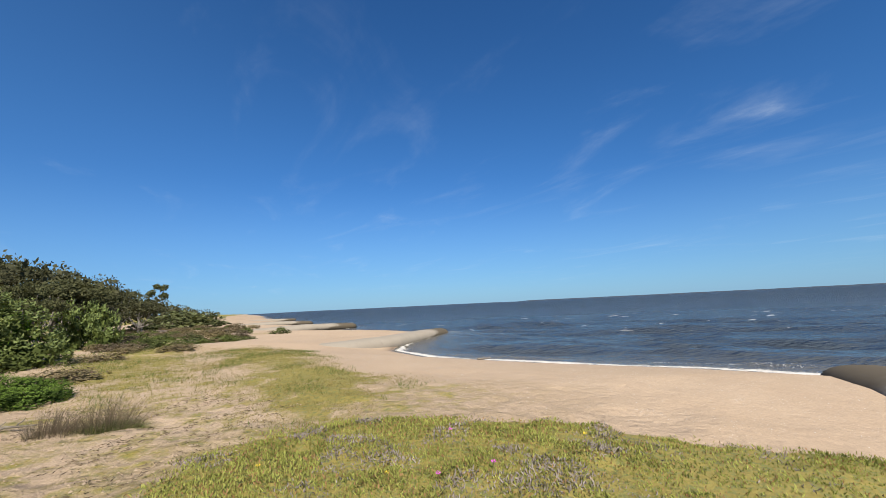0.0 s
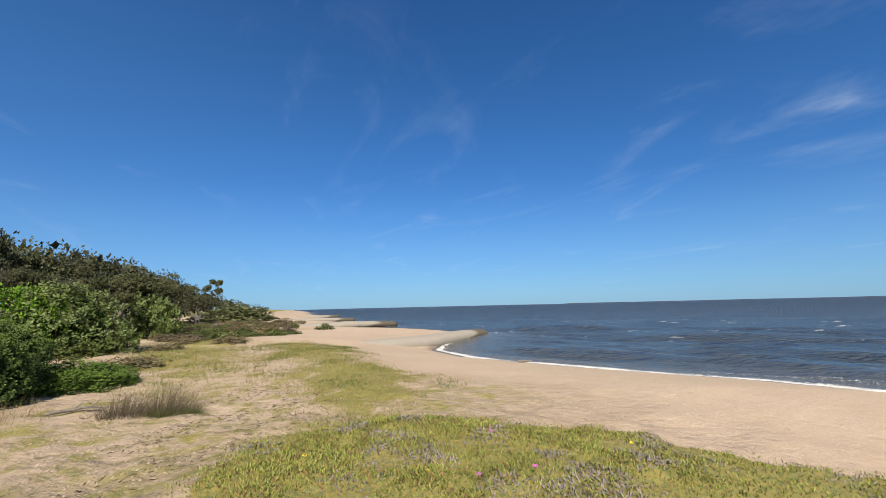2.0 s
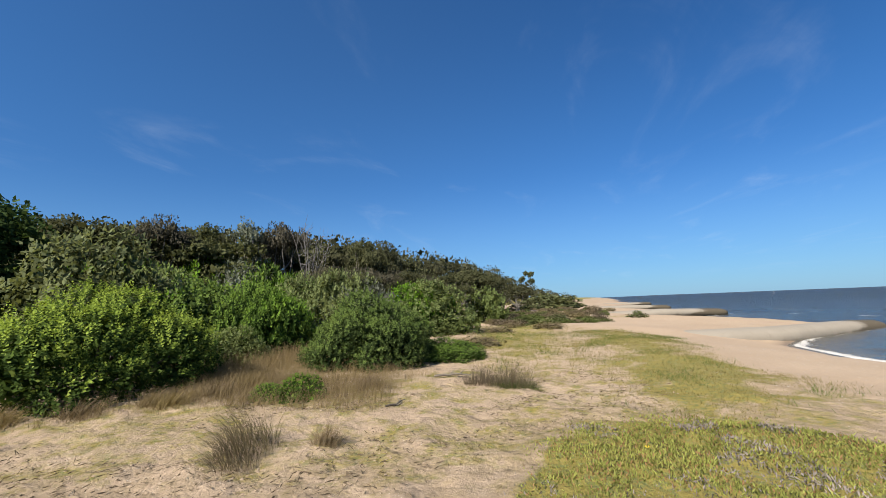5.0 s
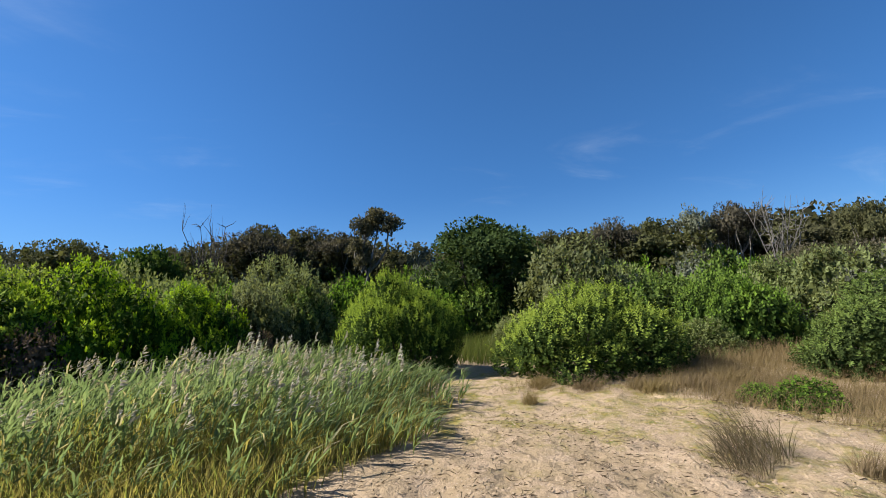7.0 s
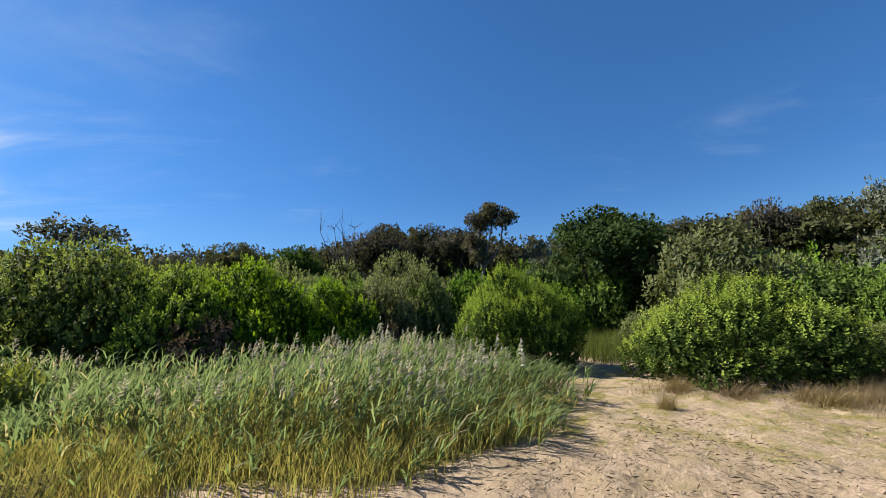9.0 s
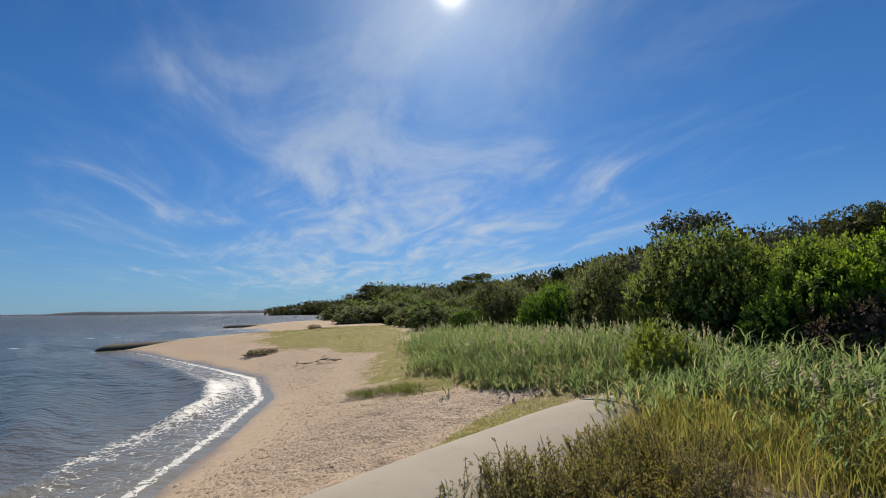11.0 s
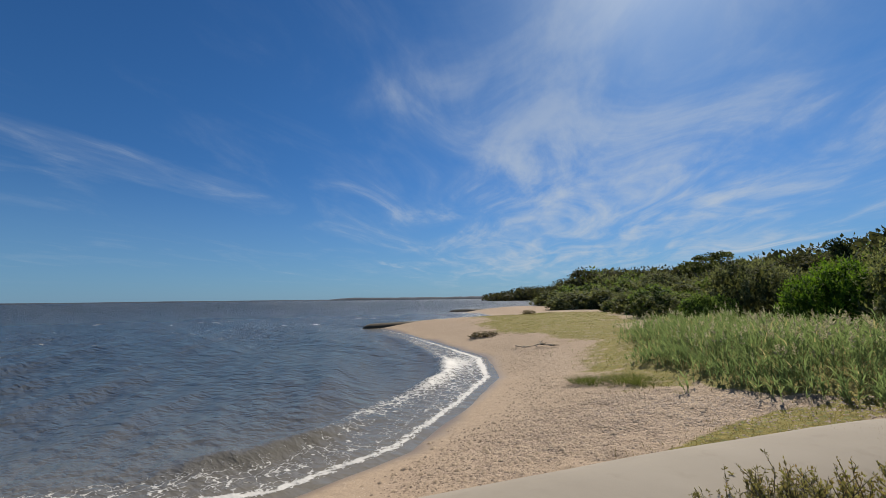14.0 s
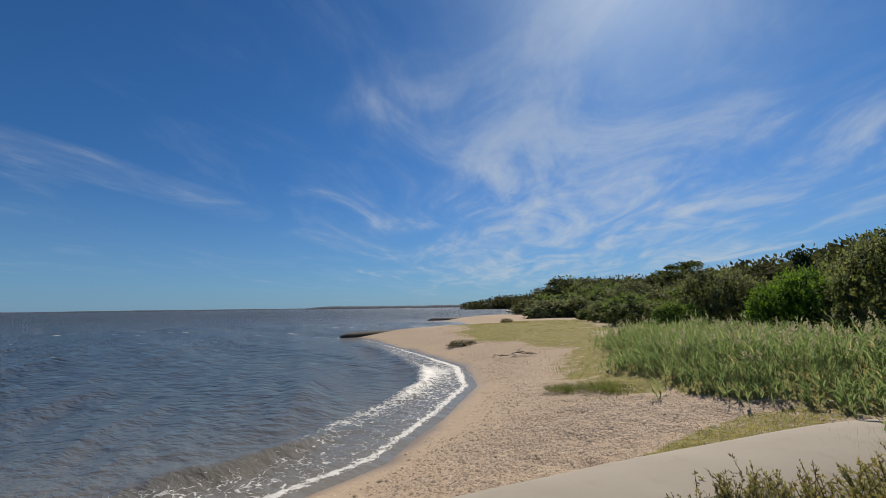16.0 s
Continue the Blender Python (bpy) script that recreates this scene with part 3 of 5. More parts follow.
def limb(pts, radii, sides=6):
    """A tapered, crooked limb along points."""
    p, r = np.asarray(pts, float), np.asarray(radii, float)
    n = len(p)
    t = unit(np.gradient(p, axis=0))
    s = unit(np.cross(t, np.array([0.31, 0.17, 0.93]) + 0 * t))
    q = np.cross(t, s)
    a = np.arange(sides) / sides * 2 * math.pi
    v = (p[:, None] + r[:, None, None] * (np.cos(a)[None, :, None] * s[:, None] + np.sin(a)[None, :, None] * q[:, None])).reshape(-1, 3)
    i, j = np.meshgrid(np.arange(n - 1), np.arange(sides), indexing="ij")
    k = (j + 1) % sides
    return v, np.stack([i * sides + j, i * sides + k, (i + 1) * sides + k, (i + 1) * sides + j], -1).reshape(-1, 4)


# ---- sand-filled fabric groynes ----
def groyne(points, half, label):
    """A long sand-filled textile tube: (x, y, top height) along its back, rounded at the seaward end."""
    root = new("groyne")
    p = np.array(points, float)
    seg = np.hypot(np.diff(p[:, 0]), np.diff(p[:, 1]))
    s = np.concatenate([[0], np.cumsum(seg)])
    n, m = 90, 22
    u = s[-1] * (1 - (1 - np.linspace(0, 1, n)) ** 1.7)
    c = np.stack([np.interp(u, s, p[:, k]) for k in range(3)], -1)
    for _ in range(6):
        c[1:-1] = (c[:-2] + 2 * c[1:-1] + c[2:]) / 4
    t = np.gradient(c[:, :2], axis=0)
    t /= np.linalg.norm(t, axis=1)[:, None]
    left = np.s_[s[-1] - u]
    cap = np.sqrt(np.clip(1 - (1 - np.clip(left / (half * 1.3), 0, 1)) ** 2, 0, 1))
    a = np.linspace(0, 2 * math.pi, m, endpoint=False)
    ca, sa = np.cos(a), np.sin(a)
    prof = np.sign(ca) * np.abs(ca) ** 0.85, np.sign(sa) * np.abs(sa) ** 0.8
    lump = 1 + 0.05 * (vnoise(u[:, None] + a * 0, a * 2 + u[:, None] * 0, 2.0, 3) - 0.5)
    w = half * cap[:, None] * lump
    tall = 0.62 * cap[:, None] * lump
    off = prof[0][None] * w
    v = np.stack([c[:, 0:1] - t[:, 1:2] * off, c[:, 1:2] + t[:, 0:1] * off, c[:, 2:3] - 0.62 + prof[1][None] * tall], -1).reshape(-1, 3)
    i, j = np.meshgrid(np.arange(n - 1), np.arange(m), indexing="ij")
    k = (j + 1) % m
    f = np.stack([i * m + j, (i + 1) * m + j, (i + 1) * m + k, i * m + k], -1).reshape(-1, 4)
    me = mesh("tube", v, f, TUBE, True)
    attribute(me, "algae", np.repeat(smooth01(-left, -9, -1.5), m) + np.repeat(smooth01(-left, -22, -6), m) * smooth01(-np.tile(prof[1], n), -0.5, 0.3) * 0.6)
    part("tube", me, root)
    k = 4
    fold = [c[k, 0], c[k, 1], c[k, 2]]
    arc = np.linspace(0.18, 0.82, 12) * math.pi
    ridge = [(fold[0] - t[k, 1] * math.cos(b) * half * 0.97, fold[1] + t[k, 0] * math.cos(b) * half * 0.97, fold[2] - 0.62 + 0.625 * math.sin(b) ** 0.8) for b in arc]
    part("seam", mesh("seam", *limb(ridge, 0.035 - 0.02 * np.abs(np.linspace(-1, 1, 12)), 6), TUBE, True), root, "stitched fold across the fabric")
    return tagged(root, label, "groyne", "sand-filled groynes")


groyne([(-3.3, -10.6, 1.06), (-2.2, -9.05, 1.27), (0.6, -4.95, 1.36), (2.6, -1.9, 1.38), (6.88, 3.55, 1.20), (10.62, 8.39, 0.98), (13.38, 12.83, 0.66)], 1.08,
       "pale sand-filled fabric groyne, half buried")
groyne([(-12.2, 22.26, 1.06), (-5.93, 26.6, 1.0), (-2.44, 33.2, 0.84), (0.44, 41.05, 0.70), (2.51, 47.23, 0.48)], 1.1, "beige sand-filled fabric groyne with a dark wet end")
groyne([(-21.99, 51.39, 1.1), (-16.41, 61.08, 1.2), (-10.79, 71.27, 0.8)], 1.4, "low fabric groyne running into the sea")
groyne([(-35.19, 82.23, 1.1), (-30.66, 90.98, 1.2), (-25.07, 100.66, 0.8)], 1.4, "low fabric groyne running into the sea")
groyne([(-58.47, 128.69, 1.1), (-43.95, 153.88, 0.8)], 1.4, "low fabric groyne running into the sea")
groyne([(20, -44, 1.0), (26, -38, 0.8), (33, -31.8, 0.42)], 0.95, "low dark fabric groyne at the end of the spit")
groyne([(38, -92, 0.9), (54, -79, 0.5)], 1.0, "low dark fabric groyne at the end of the spit")

# ---- plants: meshes ----
def rand_dirs(n):
    return unit(RNG.normal(size=(n, 3)))


def leaves(base, along, length, width, fold=0.25, face=None):
    """Leaf blades as folded diamonds from their base points along their directions."""
    n = len(base)
    side = unit(np.cross(along, rand_dirs(n) if face is None else face + rand_dirs(n) * 0.3))
    nor = np.cross(along, side)
    length, width = np.broadcast_to(length, n)[:, None], np.broadcast_to(width, n)[:, None]
    mid = base + along * length * 0.5 + nor * width * fold
    v = np.stack([base, mid + side * width / 2, base + along * length, mid - side * width / 2], 1).reshape(-1, 3)
    return v, np.arange(4 * n).reshape(n, 4)


def clump_leaves(centres, radii, n, length, width, lift=0.35, inner=0.2, spread=0.7, bias=None):
    """Leaves crowded over the outsides of many clumps."""
    centres, radii = np.asarray(centres, float), np.asarray(radii, float)
    wgt = (radii[:, 0] * radii[:, 1] + radii[:, 0] * radii[:, 2])
    k = RNG.choice(len(centres), n, p=wgt / wgt.sum())
    d = rand_dirs(n)
    r = np.where(RNG.random(n) < inner, RNG.random(n) ** 0.5, 0.82 + 0.26 * RNG.random(n))
    base = centres[k] + d * radii[k] * r[:, None]
    along = unit(d * 0.55 + rand_dirs(n) * spread * 1.2 + np.array([0, 0, lift]))
    face = d if bias is None else d * 0.55 + bias[k]
    ln = length * (0.6 + 0.8 * RNG.random(n))
    return leaves(base, along, ln, ln * width / length, 0.2, face)


def join(pieces):
    vs, fs, off = [], [], 0
    for v, f in pieces:
        vs.append(v)
        fs.append(f + off)
        off += len(v)
    return np.concatenate(vs), np.concatenate(fs)


def wander(a, b, n, wob):
    t = np.linspace(0, 1, n)[:, None]
    bend = np.cumsum(RNG.normal(size=(n, 3)) * wob, 0)
    bend -= t * bend[-1]
    return np.asarray(a) * (1 - t) + np.asarray(b) * t + bend * np.sin(t * math.pi)


def shrub_model(sprigs, per, size, leaf, lighter=None, lobes=16, reach=0.10, upright=0.7, stems=8):
    """A coastal shrub (radius 1, height 1): uneven leafy lobes thick with sprigs of whorled leaves, dark hollows between, many stems."""
    root = new("shrub")
    a = np.arange(lobes) * 2.4 + RNG.random(lobes) * 0.9
    up = (np.arange(lobes) + RNG.random(lobes)) / lobes
    ring = np.sqrt(np.clip(1 - up ** 2, 0, 1)) * (0.56 + 0.20 * RNG.random(lobes))
    r = (0.21 + 0.20 * RNG.random(lobes)) * (14 / lobes) ** 0.3
    c = np.stack([np.cos(a) * ring, np.sin(a) * ring, 0.12 + up * 0.56 * (0.8 + 0.4 * RNG.random(lobes))], -1)
    b = np.arange(9) * 0.7 + RNG.random(9) * 0.4
    c = np.concatenate([c, np.stack([np.cos(b) * 0.74, np.sin(b) * 0.74, 0.10 + 0.08 * RNG.random(9)], -1)])
    r = np.concatenate([r, 0.17 + 0.09 * RNG.random(9)])
    k = RNG.choice(len(c), sprigs * 4, p=r ** 2 / (r ** 2).sum())
    d = rand_dirs(len(k))
    q = c[k] + d * r[k][:, None] * np.array([1, 1, 0.95]) * (0.86 + 0.2 * RNG.random((len(k), 1)))
    gap = np.linalg.norm(q[:, None] - c[None], axis=2) / r[None]
    gap[np.arange(len(k)), k] = 9
    ok = (gap.min(1) > 0.93) & (q[:, 2] > 0.0) & (RNG.random(len(k)) < 0.45 + 0.55 * smooth01(d[:, 2], -0.6, 0.3))
    q, d = q[ok][:sprigs], d[ok][:sprigs]
    n = len(q)
    axis = unit(d * 0.75 + np.array([0, 0, upright]) + rand_dirs(n) * 0.35)
    long_ = reach * (0.55 + 0.7 * RNG.random(n) + 0.8 * (RNG.random(n) < 0.10))
    # shoots gather on upward sides, where they paint sunlight onto the shrub
    lit_shoot = RNG.random(n) < 0.06 + 0.9 * smooth01(d[:, 2] + 0.5 * (q[:, 2] - 0.4), -0.1, 0.6)
    side = unit(np.cross(axis, rand_dirs(n)))
    other = np.cross(axis, side)
    pieces, lit_leaf = [], []
    for i in range(per):
        t = (i + RNG.random(n) * 0.8) / per
        w = 2.4 * i + RNG.random(n) * 0.8
        out = side * np.cos(w)[:, None] + other * np.sin(w)[:, None]
        base = q + axis * (long_ * (t * 1.25 - 0.35))[:, None]
        along = unit(axis * (0.15 + 0.65 * t[:, None]) + out * (1.0 - 0.4 * t[:, None]) + rand_dirs(n) * 0.25)
        ln = size * (1.15 - 0.45 * t) * (0.75 + 0.5 * RNG.random(n))
        pieces.append(leaves(base, along, ln, ln * 0.60, 0.2, d * 0.9 + np.array([0, 0, 0.35])))
        lit_leaf.append((t > 0.35) & lit_shoot)
    wide = min(0.17, max(0.07, 1.6 * size))
    core = clump_leaves(c, np.stack([r, r, r], -1) * 0.62, int(len(c) * 0.42 / wide ** 2), wide, wide * 0.85, 0.1, 0.3, 1.0)
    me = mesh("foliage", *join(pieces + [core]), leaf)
    # the second material colours these upper leaves as if sunlit
    if lighter:
        me.materials.append(lighter)
        me.polygons.foreach_set("material_index", np.concatenate(lit_leaf + [np.zeros(len(core[1]), bool)]).astype(np.int32))
    part("foliage", me, root)
    wood = [limb(wander((0.08 * math.cos(e), 0.08 * math.sin(e), -0.05), c[i], 4, 0.03), np.linspace(0.03, 0.008, 4), 4)
            for i, e in zip(range(0, lobes, max(1, lobes // stems)), a[::max(1, lobes // stems)])]
    part("trunk", mesh("trunk", *join(wood), BARK, True), root)
    return root


def tree_model(subs, per, size, leaf, bark, pads=10, low=0.45, spread=0.34, pad=0.15, flat=0.62, lean=(0, 0), open_=False, trunks=2, bushy=False):
    """A wind-shorn coastal tree of height 1: bare crooked limbs that each hold up a rounded pad of foliage."""
    root = new("tree")
    i = np.arange(pads)
    share = np.sqrt((i + 0.5) / pads)
    a = i * 2.4 + RNG.random(pads) * 0.9
    r = pad * (0.72 + 0.55 * RNG.random(pads))
    ring = spread * share * (0.78 + 0.4 * RNG.random(pads))
    top = 0.98 - r * flat
    z = top - (top - low) * share ** 1.5 * (0.25 + 0.75 * RNG.random(pads))
    if bushy:
        z = low + (top - low) * (1 - share ** 1.3 * RNG.random(pads) ** 0.6)
    c = np.stack([np.cos(a) * ring + lean[0] * z, np.sin(a) * ring + lean[1] * z, z], -1)
    rad = np.stack([r * 1.12, r * 1.12, r * flat], -1)
    k = np.repeat(i, subs)
    d = rand_dirs(len(k))
    d[:, 2] = np.abs(d[:, 2]) * 1.1 - 0.32
    d = unit(d)
    sc = c[k] + d * rad[k] * (0.80 + 0.28 * RNG.random((len(k), 1)))
    sr = r[k] * (0.26 + 0.16 * RNG.random(len(k)))
    pieces = [clump_leaves(sc, np.stack([sr, sr, sr * 0.8], -1), pads * subs * per, size, size * 0.6, 0.3, 0.15, 0.6, d * 0.8 + np.array([0, 0, 0.3]))]
    if not open_:
        pieces.append(clump_leaves(c, rad * 0.60, pads * 60, pad * 0.28, pad * 0.24, 0.1, 0.3, 1.0))
    part("crown", mesh("crown", *join(pieces), leaf), root)
    wood, forks = [], []
    for t in range(trunks):
        e = np.array([lean[0] * 0.35 + RNG.normal() * 0.06, lean[1] * 0.35 + RNG.normal() * 0.06, low * (0.6 + 0.3 * RNG.random())])
        wood.append(limb(wander((RNG.normal() * 0.03, RNG.normal() * 0.03, -0.08), e, 6, 0.016), np.linspace(0.026, 0.015, 6), 6))
        forks.append(e)
    for j in range(pads):
        wood.append(limb(wander(forks[j % trunks], c[j] - np.array([0, 0, rad[j, 2] * 0.2]), 6, 0.02), np.linspace(0.013, 0.004, 6), 5))
    part("trunk", mesh("trunk", *join(wood), bark, True), root)
    return root


def umbrella_model(crowns, n, leaf, size, mat=None, thick=1.0):
    """A tree of height 1 with bare pale trunks, each ending in a small ragged crown: (end, clumps, reach)."""
    root = new("tree")
    c, wood = [], []
    for k, (end, clumps, reach) in enumerate(crowns):
        e = np.array(end)
        foot = np.array((0.02 * k, -0.02 * k, -0.08)) if k == 0 or len(crowns) == 3 and k == 1 else np.array(crowns[0][0]) * 0.55
        wood.append(limb(wander(foot, e, 8, 0.014), np.linspace(0.020 if k == 0 else 0.011, 0.006, 8) * thick, 6))
        a, r = RNG.random(clumps) * 6.28, RNG.random(clumps) ** 0.5 * reach
        q = e + np.stack([np.cos(a) * r, np.sin(a) * r, 0.02 + 0.09 * (RNG.random(clumps) - 0.5) - 0.15 * r], -1)
        c.append(q)
        wood += [limb(wander(e - np.array([0, 0, 0.08]), p, 4, 0.01), np.linspace(0.006, 0.002, 4) * thick, 4) for p in q]
    c = np.concatenate(c)
    r = size * (0.7 + 0.7 * RNG.random(len(c)))
    part("crown", mesh("crown", *clump_leaves(c, np.stack([r * 1.2, r * 1.2, r * 0.65], -1), n, leaf, leaf * 0.55, 0.25, 0.3), mat or LEAF_DARK), root)
    part("trunk", mesh("trunk", *join(wood), BARK_GREY, True), root)
    return root


def dead_model(bark, twigs=110):
    """A bare tree: forking grey limbs and twigs, no leaves."""
    root = new("tree")
    wood, tips = [limb(wander((0, 0, -0.08), (0.03, 0.02, 0.4), 6, 0.015), np.linspace(0.02, 0.013, 6), 7)], []
    for i in range(9):
        b = np.array([0.03, 0.02, 0.22 + 0.2 * RNG.random()])
        a = RNG.random() * 6.28
        e = np.array([math.cos(a) * 0.32 * RNG.random(), math.sin(a) * 0.32 * RNG.random(), 0.7 + 0.3 * RNG.random()])
        w = wander(b, e, 7, 0.022)
        tips.append(w)
        wood.append(limb(w, np.linspace(0.009, 0.003, 7), 5))
    for i in range(twigs):
        w = tips[RNG.integers(len(tips))]
        b = w[RNG.integers(2, 7)]
        wood.append(limb(wander(b, b + rand_dirs(1)[0] * 0.13 + np.array([0, 0, 0.08]), 4, 0.01), np.linspace(0.0035, 0.001, 4), 4))
    part("trunk", mesh("trunk", *join(wood), bark, True), root)
    return root


def blades(base, height_, lean, width, curve=0.5, segs=3):
    """Grass blades: tapered bent strips rising from base points. lean: (n, 3) sideways reach at the tip."""
    n = len(base)
    height_, width = np.broadcast_to(height_, n)[:, None], np.broadcast_to(width, n)[:, None]
    a = RNG.random(n) * 2 * math.pi
    side = np.stack([np.cos(a), np.sin(a), 0 * a], -1)
    rows = []
    for s in range(segs + 1):
        t = s / segs
        c = base + np.array([0, 0, 1]) * height_ * (t - 0.25 * curve * t * t) + lean * t ** 1.8
        w = width * 0.5 * (1 - t) ** 0.7 if s else width * 0.35
        rows += [c - side * w, c + side * w]
    v = np.stack(rows, 1)
    k = 2 * (segs + 1)
    v = v.reshape(-1, 3)
    f = np.concatenate([np.stack([np.arange(n) * k + 2 * s + q for q in (0, 1, 3, 2)], -1) for s in range(segs)])
    return v, f


def tuft_model(n, spread, tall, mat, lean=(0.1, 0.25), width=0.010):
    """A tussock of rush: many fine blades from one foot, swept by the wind."""
    root = new("tussock")
    a, r = RNG.random(n) * 2 * math.pi, RNG.random(n) ** 0.6
    base = np.stack([np.cos(a) * r * spread * 0.6, np.sin(a) * r * spread * 0.45, -0.03 + 0 * a], -1)
    h = tall * (0.3 + 0.75 * RNG.random(n)) * (1.05 - 0.45 * r) * (0.6 + 0.8 * vnoise(base[:, 0] * 6, base[:, 1] * 6, 1.2, 2))
    out = np.stack([np.cos(a) * r, np.sin(a) * r, 0 * a], -1) * spread * 0.22 + np.array([*lean, 0]) * h[:, None] + RNG.normal(size=(n, 3)) * np.array([0.13, 0.13, 0.0])
    v, f = blades(base, h, out, width)
    part("foliage", mesh("foliage", v, f, mat), root)
    return root


def put(model, x, y, sx, sz, label, category, group="", sink=0.0, turn=None):
    z = ground_z(x, y) - sink
    ob = copy_thing(model, pose(x, y, z, 0, 0, RNG.random() * 360 if turn is None else turn) @ Matrix.Diagonal((sx, sx, sz, 1)))
    return tagged(ob, label, category, group)


def drop_models(models):
    for m in models:
        for c in (*m.children, m):
            bpy.data.objects.remove(c)


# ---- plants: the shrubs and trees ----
near_shrubs = [shrub_model(2500, 14, 0.031, LEAF_BRIGHT, LEAF_LIT_SHOOT, 15, 0.10, 0.8), shrub_model(2500, 13, 0.032, LEAF_GREEN, LEAF_LIT_GREEN, 17, 0.085, 0.4)]
bright = [shrub_model(1400, 11, 0.046, LEAF_BRIGHT, LEAF_LIT_SHOOT, 13, 0.09, 0.25) for _ in range(2)]
green = [shrub_model(850, 8, 0.064, LEAF_GREEN, LEAF_LIT_GREEN, 11, 0.11, 0.3) for _ in range(3)]
olive = [shrub_model(780, 8, 0.064, LEAF_OLIVE, LEAF_LIT_SAGE, 11, 0.11, 0.3) for _ in range(3)]
far_green = [shrub_model(300, 7, 0.095, LEAF_GREEN, LEAF_LIT_GREEN, 10, 0.11, 0.5, 4) for _ in range(2)]
far_olive = [shrub_model(300, 7, 0.095, LEAF_OLIVE, LEAF_LIT_SAGE, 10, 0.11, 0.5, 4) for _ in range(2)]
coarse_green = [shrub_model(150, 6, 0.145, LEAF_GREEN, LEAF_LIT_GREEN, 10, 0.10, 0.5, 3) for _ in range(2)]
coarse_olive = [shrub_model(150, 6, 0.145, LEAF_OLIVE, LEAF_LIT_SAGE, 10, 0.10, 0.5, 3) for _ in range(2)]
mid_green = [shrub_model(480, 8, 0.080, LEAF_GREEN, LEAF_LIT_GREEN, 10, 0.11, 0.3, 4) for _ in range(2)]
mid_olive = [shrub_model(480, 8, 0.080, LEAF_OLIVE, LEAF_LIT_SAGE, 10, 0.11, 0.3, 4) for _ in range(2)]
greyish = [shrub_model(300, 7, 0.075, LEAF_GREY, None, 12, 0.13, 0.9, 5)]
dark_trees = [tree_model(9, 58, 0.022, LEAF_DARK, BARK_LIMB, 12, 0.28, 0.37, 0.145) for _ in range(4)] + [tree_model(10, 60, 0.022, LEAF_DUSK, BARK_LIMB, 9, 0.5, 0.34, 0.16, 0.55) for _ in range(2)]
far_dark = [tree_model(8, 26, 0.038, LEAF_DARK, BARK_LIMB, 11, 0.20, 0.38, 0.16) for _ in range(3)]
deep_tree = tree_model(12, 46, 0.025, LEAF_DEEP, BARK, 30, 0.14, 0.34, 0.13, 0.8, bushy=True)
grey_trees = [tree_model(12, 18, 0.026, LEAF_GREY, BARK_PALE, 13, 0.3, 0.28, 0.10, 0.8, open_=True) for _ in range(2)]
light_tree = tree_model(12, 26, 0.030, LEAF_GREEN, BARK, 14, 0.3, 0.34, 0.15, 0.75, bushy=True)
umbrella = umbrella_model([((-0.10, 0.24, 0.92), 11, 0.11), ((-0.10, 0.10, 0.86), 10, 0.10), ((-0.05, 0.37, 0.86), 6, 0.07), ((-0.05, 0.02, 0.70), 9, 0.09), ((0.0, 0.10, 0.60), 6, 0.08)], 5600, 0.024, 0.046, LEAF_DUSK)
gum = tree_model(12, 26, 0.030, LEAF_OLIVE, BARK_LIMB, 15, 0.3, 0.38, 0.10, 0.7, open_=True)
tall_gum = umbrella_model([((0.03, 0.05, 0.93), 6, 0.13), ((-0.16, -0.12, 0.80), 5, 0.11), ((0.17, 0.10, 0.72), 4, 0.08)], 1500, 0.045, 0.055)
conifer = tree_model(9, 20, 0.045, LEAF_DEEP, BARK, 16, 0.15, 0.18, 0.12, 0.8, bushy=True)
bare = [dead_model(BARK_GREY), dead_model(BARK)]
models = mid_green + mid_olive + coarse_green + coarse_olive + far_green + far_olive + far_dark + near_shrubs + bright + green + olive + greyish + dark_trees + grey_trees + bare + [deep_tree, light_tree, umbrella, gum, tall_gum, conifer]


def pick(ms):
    return ms[RNG.integers(len(ms))]


def shrub(ms, x, y, w, top, label, stretch=1.12):
    h = top - ground_z(x, y)
    if math.hypot(x, y) < 25:
        ms = mid_green if ms is far_green else mid_olive if ms is far_olive else ms
    if math.hypot(x, y) > 38:
        if ms is far_green or ms is far_olive or ms is greyish:
            return far_shrub(pick(coarse_green if ms is far_green else coarse_olive), x, y, max(w / 2 * stretch, 0.62 * h), h)
    put(pick(ms), x, y, max(w / 2 * stretch, 0.62 * h), h, label, "shrub", "shore shrubs", 0.05)


FAR_SHRUBS = []


def far_shrub(model, x, y, sx, sz):
    """A shrub far off: its leaves go into one mesh with the others'."""
    me = next(c for c in model.children if c.name.startswith("foliage")).data
    v = np.empty(len(me.vertices) * 3, np.float32)
    me.vertices.foreach_get("co", v)
    v, a = v.reshape(-1, 3), RNG.random() * 6.28
    v = np.stack([v[:, 0] * math.cos(a) - v[:, 1] * math.sin(a), v[:, 0] * math.sin(a) + v[:, 1] * math.cos(a), v[:, 2]], -1)
    tone = np.zeros(len(me.polygons), np.int32)
    me.polygons.foreach_get("material_index", tone)
    FAR_SHRUBS.append((me.materials[0], tone, v * np.array([sx, sx, sz]) + np.array([x, y, ground_z(x, y) - 0.1]), np.arange(len(v)).reshape(-1, 4)))


def tree(ms, x, y, w, top, label, stretch=1.2, turn=None):
    h = (top - ground_z(x, y)) * 0.97
    put(pick(ms), x, y, min(max(w * stretch / 0.8, h * 0.6), h * 1.7), h, label, "tree", "trees on the dune", 0.05, turn)


